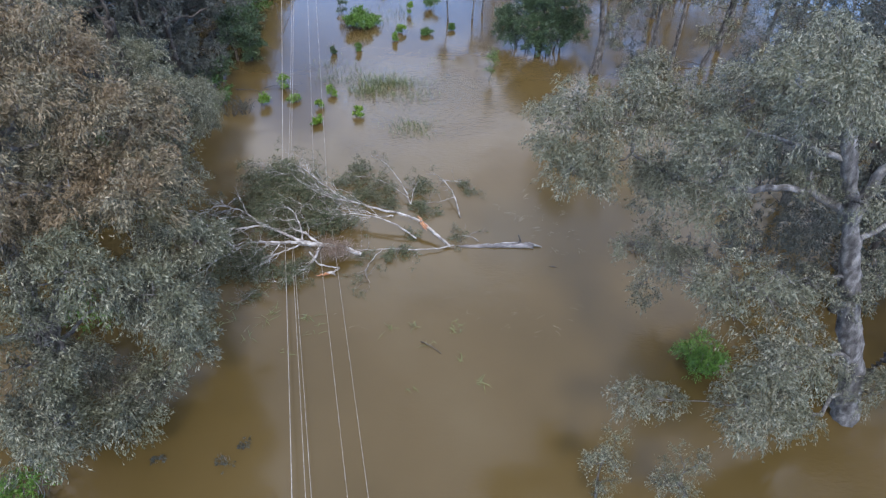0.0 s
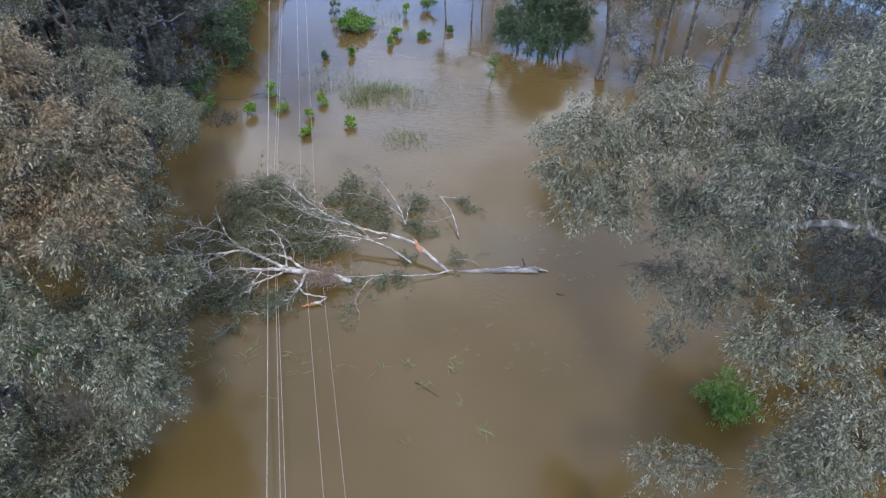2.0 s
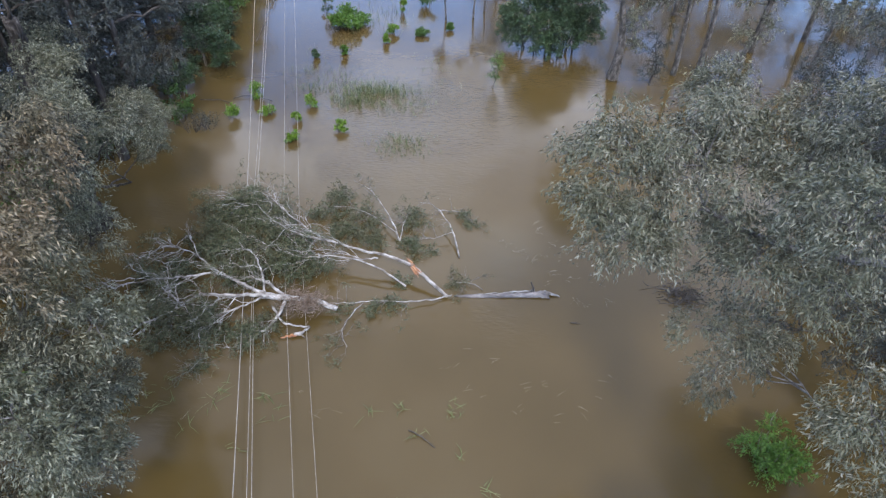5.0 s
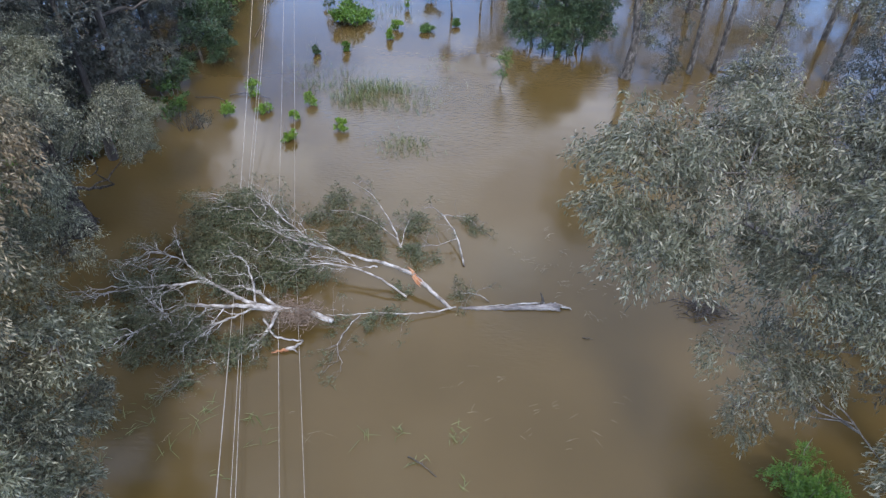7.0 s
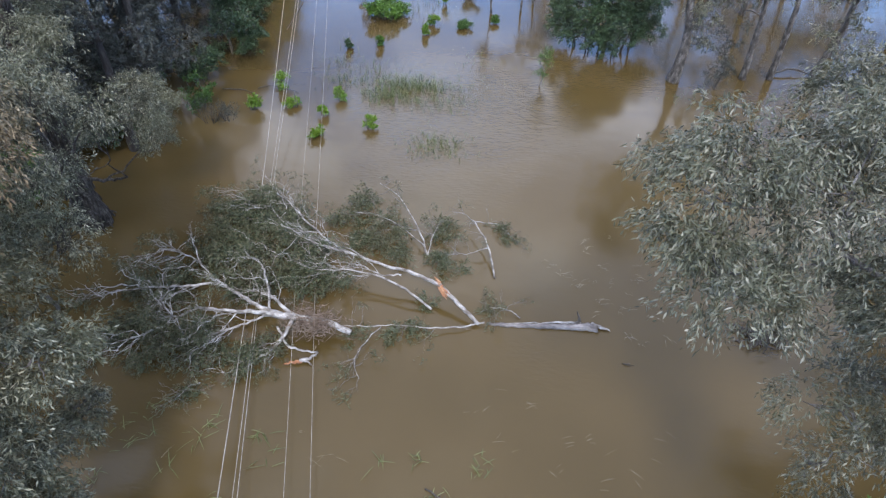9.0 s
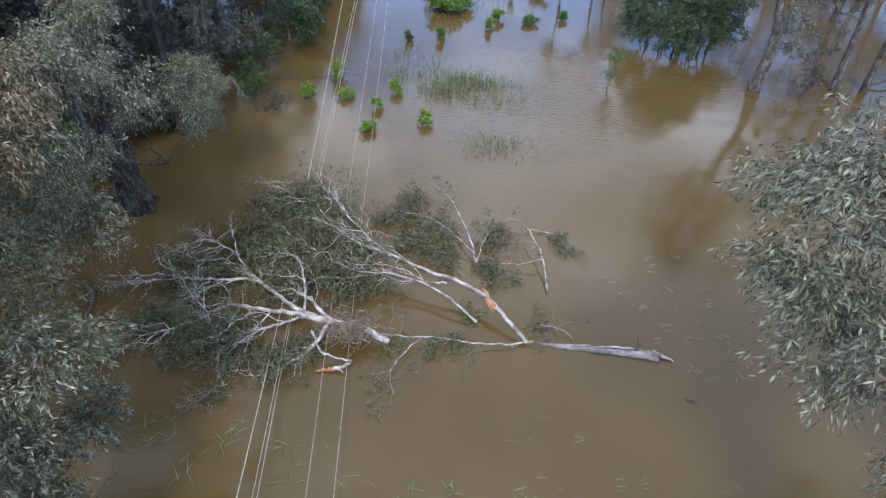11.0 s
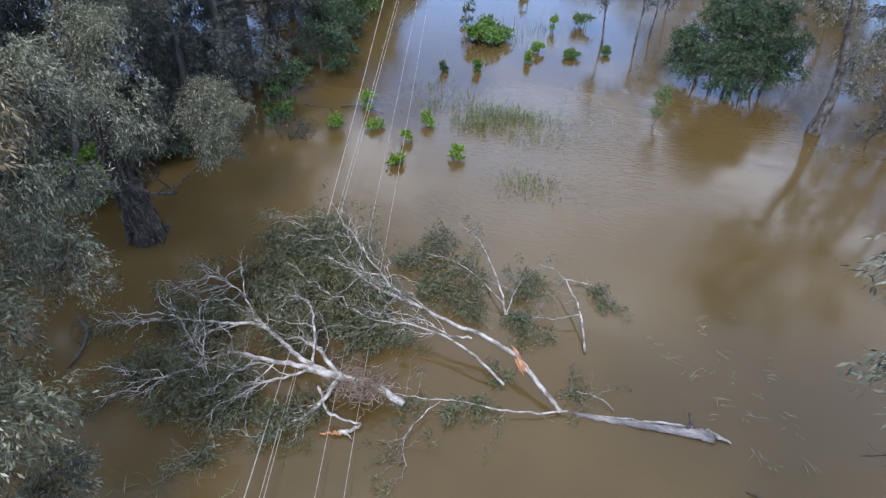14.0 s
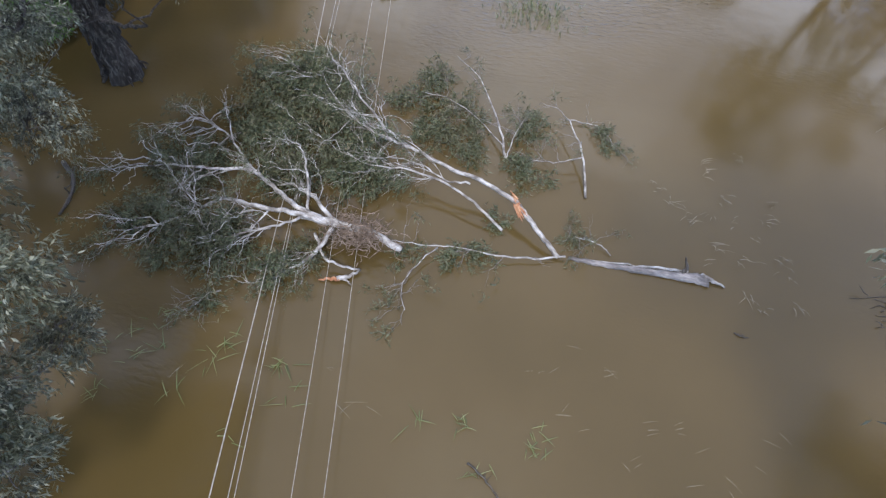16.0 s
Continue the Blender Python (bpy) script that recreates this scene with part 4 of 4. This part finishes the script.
twiggery(lb, 14, 13, (-0.8, 0.6, 0.05), 1.5, 0.019, 2, bare, rng, 0.35, ends)
twiggery(lb2, 4, 11, (-0.8, 0.55, 0.05), 1.3, 0.016, 2, bare, rng, 0.35, ends)
twiggery(lc, 12, 11, (-0.9, 0.4, 0.05), 1.3, 0.015, 2, bare, rng, 0.35, ends)
twiggery(lc2, 4, 6, (-0.9, 0.3, 0.05), 1.0, 0.013, 2, bare, rng, 0.35, ends)
part("brushwood", bare, BARK_PALE, snapped)["kind"] = "stuff"
low_leaves([(-11.5, 31.7, 0.55, 1.25), (-10.5, 33.2, 0.55, 1.2), (-8.9, 32.5, 0.55, 1.2), (-10.3, 29.6, 0.5, 1.15), (-8.2, 29.5, 0.45, 1.2), (-6.7, 28.5, 0.4, 1.0), (-9.4, 30.9, 0.6, 1.4), (-11.2, 30.3, 0.45, 1.0), (-7.1, 30.7, 0.45, 0.9), (-9.0, 28.0, 0.3, 0.9), (-7.0, 29.5, 0.4, 0.8), (-1.8, 28.4, 0.15, 0.4)], rng, snapped, 270, ends, 0.2)

rng = np.random.default_rng(43)
for name_pts, twig_way, masses in [
        ([[(-2.1, 31.2, 0.1), (-2.7, 32.4, 0.6), (-3.9, 34.4, 0.8), (-5.2, 35.9, 0.45)], [(-2.1, 31.2, 0.1), (-2.0, 32.0, 0.5), (-1.8, 32.9, 0.6)], [(-2.3, 31.6, 0.3), (-3.3, 32.2, 0.6), (-4.6, 33.1, 0.6), (-5.9, 33.4, 0.4)]], (-0.7, 0.7, 0),
         [(-6.4, 32.9, 0.3, 0.7), (-5.6, 34.3, 0.4, 0.75), (-4.8, 33.3, 0.35, 0.8), (-4.4, 31.3, 0.3, 0.8), (-3.4, 30.8, 0.25, 0.7), (-1.8, 33.1, 0.35, 0.75), (-5.3, 31.9, 0.25, 0.7), (-3.6, 32.5, 0.3, 0.6)]),
        ([[(0.95, 30.2, 0.05), (0.5, 31.9, 0.5), (-0.4, 33.5, 0.6), (-1.4, 34.3, 0.35)], [(0.55, 31.7, 0.45), (-0.2, 31.4, 0.3), (-1.2, 31.3, 0.15)]], (-0.7, 0.5, 0), [(-1.1, 30.7, 0.15, 0.65), (-1.7, 30.9, 0.1, 0.5)]),
        ([[(-0.3, 33.9, 0.1), (0.5, 33.9, 0.12), (1.1, 33.7, 0.12), (1.7, 32.9, 0.05)]], (0.5, -0.5, 0), [(1.1, 33.5, 0.15, 0.45), (1.6, 32.9, 0.06, 0.35)]),
        ([[(0.7, 27.45, 0.10), (-0.5, 27.0, 0.18), (-1.6, 26.75, 0.25), (-2.5, 26.7, 0.3), (-3.6, 26.45, 0.35), (-4.9, 26.2, 0.45)], [(-3.3, 26.5, 0.3), (-3.85, 25.5, 0.2), (-3.95, 24.7, 0.08), (-3.6, 24.1, 0.03)]], (-0.4, -0.7, 0), [(-2.5, 26.25, 0.18, 0.6), (-1.9, 26.6, 0.15, 0.35), (-4.2, 26.0, 0.2, 0.35)]),
        ([[(2.1, 28.0, 0.03), (1.6, 28.25, 0.15), (1.0, 28.35, 0.12), (0.5, 28.1, 0.03)]], (0.3, 0.5, 0.1), [(0.95, 28.35, 0.1, 0.38)]),
        ([[(-9.2, 23.2, 0.05), (-9.5, 22.8, 0.15), (-9.7, 22.4, 0.03)]], (-0.3, -0.5, 0.1), [(-9.6, 22.7, 0.08, 0.42)])]:
    foot = name_pts[0][0]
    twig_ob = thing("fallen_branch", (foot[0], foot[1], 0), "broken leafy gum branch lying in flood water", "branch", "snapped branches in the water")
    bare, ends = Build(), []
    for k, pts in enumerate(name_pts):
        ln = limb_part("limb", pts, (0.046 - 0.015 * k if pts[-1][1] > 34 else 0.022) if len(pts) < 6 else 0.035, 0.010, BARK_PALE, twig_ob, rng, 7)
        twiggery(ln, 5, 7, twig_way, 0.8, 0.011, 1, bare, rng, 0.5, ends)
    part("brushwood", bare, TWIG_BARE, twig_ob)["kind"] = "stuff"
    low_leaves(masses, rng, twig_ob, 230, ends, 0.12)

# the loose log and the torn piece of wood
rng = np.random.default_rng(44)
log = thing("floating_log", (3.0, 27.7, 0), "bleached broken log floating in brown flood water", "log")
limb_part("stem", [(0.75, 27.52, 0.0), (1.6, 27.55, 0.0), (2.8, 27.65, 0.01), (4.0, 27.78, 0.03), (4.7, 27.84, 0.05), (5.15, 27.86, 0.03)], 0.06, 0.19, LOG_GREY, log, rng, 12, "", 0.09)
limb_part("stub", [(4.35, 27.85, 0.10), (4.4, 28.05, 0.26), (4.3, 28.3, 0.46)], 0.10, 0.02, DRIFT, log, rng, 8, "dark broken side stub")
limb_part("pale_end", [(4.95, 27.98, 0.12), (5.3, 27.9, 0.09), (5.68, 27.82, 0.03)], 0.10, 0.02, BARK_PALE, log, rng, 9, "bleached pointed end")
limb_part("split_edge", [(1.4, 27.62, 0.05), (2.6, 27.74, 0.08), (3.8, 27.9, 0.14), (4.5, 27.98, 0.18)], 0.018, 0.05, BARK_PALE, log, rng, 7, "pale split edge")
slab = thing("wood_piece", (-6.0, 24.7, 0), "torn piece of gum wood with orange heartwood", "wood")
limb_part("heartwood", [(-6.5, 24.42, 0.05), (-6.15, 24.5, 0.08), (-5.9, 24.6, 0.1)], 0.025, 0.075, WOOD_ORANGE, slab, rng, 7)
limb_part("bark_end", [(-5.95, 24.58, 0.1), (-5.65, 24.75, 0.12), (-5.4, 25.05, 0.1)], 0.08, 0.03, BARK_PALE, slab, rng, 7)
limb_part("splinter", [(-5.8, 24.62, 0.1), (-5.6, 24.55, 0.08), (-5.5, 24.5, 0.06)], 0.04, 0.012, BARK_PALE, slab, rng, 6)

# ---------------------------------------------------------------- power lines, dragged down to the water
WIRE_Y = (-34, -20, -8, 2, 8, 14, 20, 25, 28, 31, 40, 50, 62, 78, 100)
WIRE_Z = (8.6, 6.0, 4.0, 2.5, 1.7, 1.1, 0.72, 0.45, 0.30, 0.30, 2.0, 4.1, 6.7, 9.6, 12.4)
for x8, x25, x31, x62, kind_of in [(-3.76, -8.26, -9.88, -16.72, 0.015), (-3.24, -7.87, -9.56, -15.62, 0.0098), (-3.00, -7.78, -9.42, -15.46, 0.0098), (-1.73, -6.34, -7.93, -14.45, 0.0078), (-0.99, -5.52, -7.12, -13.80, 0.0078)]:
    pts = []
    for y, z in zip(WIRE_Y, WIRE_Z):
        x = x8 + (x25 - x8) * (y - 8) / 17 if y <= 28 else x31 + (x62 - x31) * (y - 31) / 31
        pts.append((x, y, z))
    line = spline(pts, 8)
    b = Build()
    b.tube(line, np.full(len(line), kind_of), 6)
    ob = tagged(part("power_line", b, WIRE, None, smooth=True), "pale power line sagging to the water under the fallen tree", "power line", "power lines dragged down")

# ---------------------------------------------------------------- reeds, flotsam and debris


def blades(build, x, y, n, length, width, spread, flat, rng, way=None):
    """Curved strap leaves from one foot; flat: how far they lie over."""
    for i in range(n):
        a = rng.uniform(0, 6.28) if way is None else way + rng.normal() * 0.5
        ln = length * rng.uniform(0.5, 1.2)
        p0 = np.array((x + rng.normal() * spread, y + rng.normal() * spread, 0.01))
        d = np.array((math.cos(a), math.sin(a), 0.0))
        t = np.linspace(0, 1, 5)
        rise = ln * (1 - flat) * (t * (1.6 - 0.75 * t)) + 0.03 * flat * np.sin(t * 3)
        out = ln * (flat * t + 0.35 * (1 - flat) * t ** 2)
        pts = p0 + d * out[:, None]
        pts[:, 2] = 0.012 + np.maximum(0, rise)
        side = np.array((-d[1], d[0], 0.25)) * width * np.array((0.7, 1, 0.9, 0.6, 0.1))[:, None]
        v = np.concatenate([pts - side / 2, pts + side / 2])
        q = np.array([(k, k + 1, k + 6, k + 5) for k in range(4)])
        build.add(v, q)


def tuft(x, y, n, length, flat, mat, seed, label, width=0.022, spread=0.08, way=None, group="flotsam reeds"):
    rng = np.random.default_rng(seed)
    b = Build()
    blades(b, x, y, n, length, width, spread, flat, rng, way)
    return tagged(part("reed_tuft", b, mat, None), label, "reeds", group)


rng = np.random.default_rng(51)
STRAW, GREEN = "bleached straw-coloured reed stalks bent over in flood water", "limp green reed leaves lying on flood water"
seed = 600
for x, y in [(4.7, 33.2), (5.6, 31.6), (3.8, 31.0), (4.3, 30.2), (5.3, 29.4), (6.4, 27.7), (6.9, 27.3), (7.5, 29.5), (7.6, 28.9), (1.4, 22.3), (3.3, 21.4), (4.4, 22.7), (5.0, 22.1), (6.6, 22.3), (4.9, 32.6), (3.2, 31.5), (5.9, 30.6), (4.0, 30.9), (1.0, 24.3), (0.2, 23.4), (2.4, 23.9), (-5.0, 21.6), (-4.5, 20.7), (-9.2, 20.2), (-3.7, 21.0), (6.2, 33.9), (3.6, 22.4), (5.9, 21.6), (2.0, 21.6), (0.9, 23.2), (4.6, 21.0), (7.1, 23.4), (7.0, 31.0), (6.2, 29.0), (7.9, 27.8), (5.0, 28.6), (6.6, 30.2), (7.3, 32.0), (5.2, 30.8)]:
    seed += 1
    if y < 25:
        tuft(x, y, int(rng.integers(1, 4)), rng.uniform(0.3, 0.6), 0.97, REED_STRAW, seed, STRAW, 0.009, 0.13, 0.1 + rng.normal() * 0.15)
    else:
        tuft(x, y, int(rng.integers(3, 8)), rng.uniform(0.3, 0.65), rng.uniform(0.55, 0.88), REED_BLEACHED, seed, STRAW, 0.012, 0.13, -0.8 + rng.normal() * 0.8)
for x, y in [(-10.6, 21.4), (-10.4, 21.9), (-10.5, 20.5), (-8.3, 21.6), (-5.8, 20.7), (-1.1, 21.3), (1.0, 21.1), (-0.4, 20.2), (0.9, 21.5), (-6.4, 21.5), (-9.9, 20.9), (-8.4, 21.1), (-10.9, 19.4), (-2.3, 21.0), (-8.9, 20.0), (-11.4, 20.6), (1.2, 19.3), (-0.9, 17.6), (2.2, 18.2), (-6.9, 19.2)]:
    seed += 1
    tuft(x, y, int(rng.integers(5, 13)), rng.uniform(0.35, 0.7), rng.uniform(0.75, 0.97), REED_GREEN, seed, GREEN, 0.022, 0.14)

# standing reed beds, thin and half drowned
for cx, cy, rx, ry, n, h in [(-5.3, 47.6, 2.6, 1.0, 560, 0.85), (-6.8, 46.0, 1.2, 0.9, 260, 0.7), (-3.9, 45.6, 2.2, 1.2, 220, 0.42), (-2.9, 40.6, 1.5, 1.2, 280, 0.42), (-9.6, 47.5, 1.2, 1.0, 60, 0.7), (-10.6, 50.0, 1.2, 2.5, 60, 0.7), (-8.0, 49.5, 1.0, 1.2, 40, 0.6), (-1.5, 52.5, 1.5, 2.5, 40, 0.4), (-6.5, 63.0, 2.5, 4.0, 90, 0.9), (12.5, 49.0, 1.6, 0.9, 40, 0.4)]:
    b = Build()
    for i in range(n):
        blades(b, cx + rx * 0.62 * rng.normal(), cy + ry * 0.62 * rng.normal(), 2, h * rng.uniform(0.4, 1.1), 0.02, 0.05, rng.uniform(0.1, 0.4), rng)
    tagged(part("reed_bed", b, REED_GREEN, None), "sparse green reeds standing in rippled flood water", "reeds", "reed beds", "stuff")

# a raft of dark sticks caught under the leaning gum
rng = np.random.default_rng(53)
raft = thing("debris_raft", (11.5, 28.3, 0), "tangled raft of dark sticks and reeds caught in flood water", "debris")
b = Build()
for i in range(170):
    q = np.array((11.5, 28.3, 0.1)) + rng.normal(size=3) * (0.55, 0.35, 0.10)
    d = rng.normal(size=3) * (1, 0.6, 0.25)
    line = bend(q, q + d * 0.4, rng, 0.0, 0.15, 4)
    line[:, 2] = np.maximum(line[:, 2], 0.01)
    b.tube(line, np.linspace(0.022, 0.008, 4), 4)
part("brushwood", b, DRIFT, raft)["kind"] = "stuff"

# drifting sticks
rng = np.random.default_rng(52)
for pts, r in [([(5.98, 26.22, 0.02), (6.15, 26.18, 0.03), (6.36, 26.19, 0.01)], 0.022), ([(-16.9, 26.4, 0.05), (-15.9, 25.6, 0.12), (-15.6, 24.3, 0.05)], 0.09), ([(-0.7, 20.3, 0.03), (-0.2, 20.0, 0.06), (0.3, 19.6, 0.03)], 0.03),
               ([(-16.1, 55.4, 0.03), (-16.4, 58.5, 0.06), (-16.6, 61.5, 0.02)], 0.035), ([(-16.9, 63.0, 0.02), (-17.2, 66.0, 0.06), (-17.5, 69.0, 0.02)], 0.035), ([(-17.5, 71.0, 0.02), (-17.7, 74.0, 0.08), (-17.6, 77.0, 0.02)], 0.04), ([(-17.6, 78.0, 0.02), (-17.5, 80.5, 0.2), (-17.2, 83.5, 0.05)], 0.045), ([(-15.0, 45.6, 0.1), (-14.0, 46.0, 0.12), (-12.2, 45.6, 0.04)], 0.03), ([(-17.0, 45.0, 0.15), (-15.8, 45.2, 0.12), (-14.6, 44.8, 0.04)], 0.035), ([(18.8, 53.6, 0.1), (20.4, 54.4, 0.35), (22.0, 54.2, 0.1)], 0.09)]:
    stick = thing("drift_stick", (pts[1][0], pts[1][1], 0), "dark wet driftwood stick floating on flood water", "driftwood", "drifting sticks")
    ln = limb_part("stem", pts, r, r * 0.5, DRIFT, stick, rng, 7, "", 0.1)
    b = Build()
    twiggery(ln, 2, 4, (0.3, 0.2, 0.1), 5 * r + 0.05, r * 0.3, 0, b, rng)
    part("brushwood", b, DRIFT, stick)["kind"] = "stuff"

# a bare sandy bank far up the channel
bm = bmesh.new()
bmesh.ops.create_uvsphere(bm, u_segments=28, v_segments=10, radius=1.0)
for v in bm.verts:
    v.co = Vector((v.co.x * 4.5, v.co.y * 2.6, v.co.z * 0.5)) * (1 + 0.15 * noise.noise(v.co * 1.7))
me = bpy.data.meshes.new("sand_bank")
bm.to_mesh(me)
bm.free()
me.materials.append(SAND)
bank = tagged(new("sand_bank", me), "low bare sandy bank rising from flood water", "bank", kind="structure")
bank.location = (10.6, 107.5, 0)
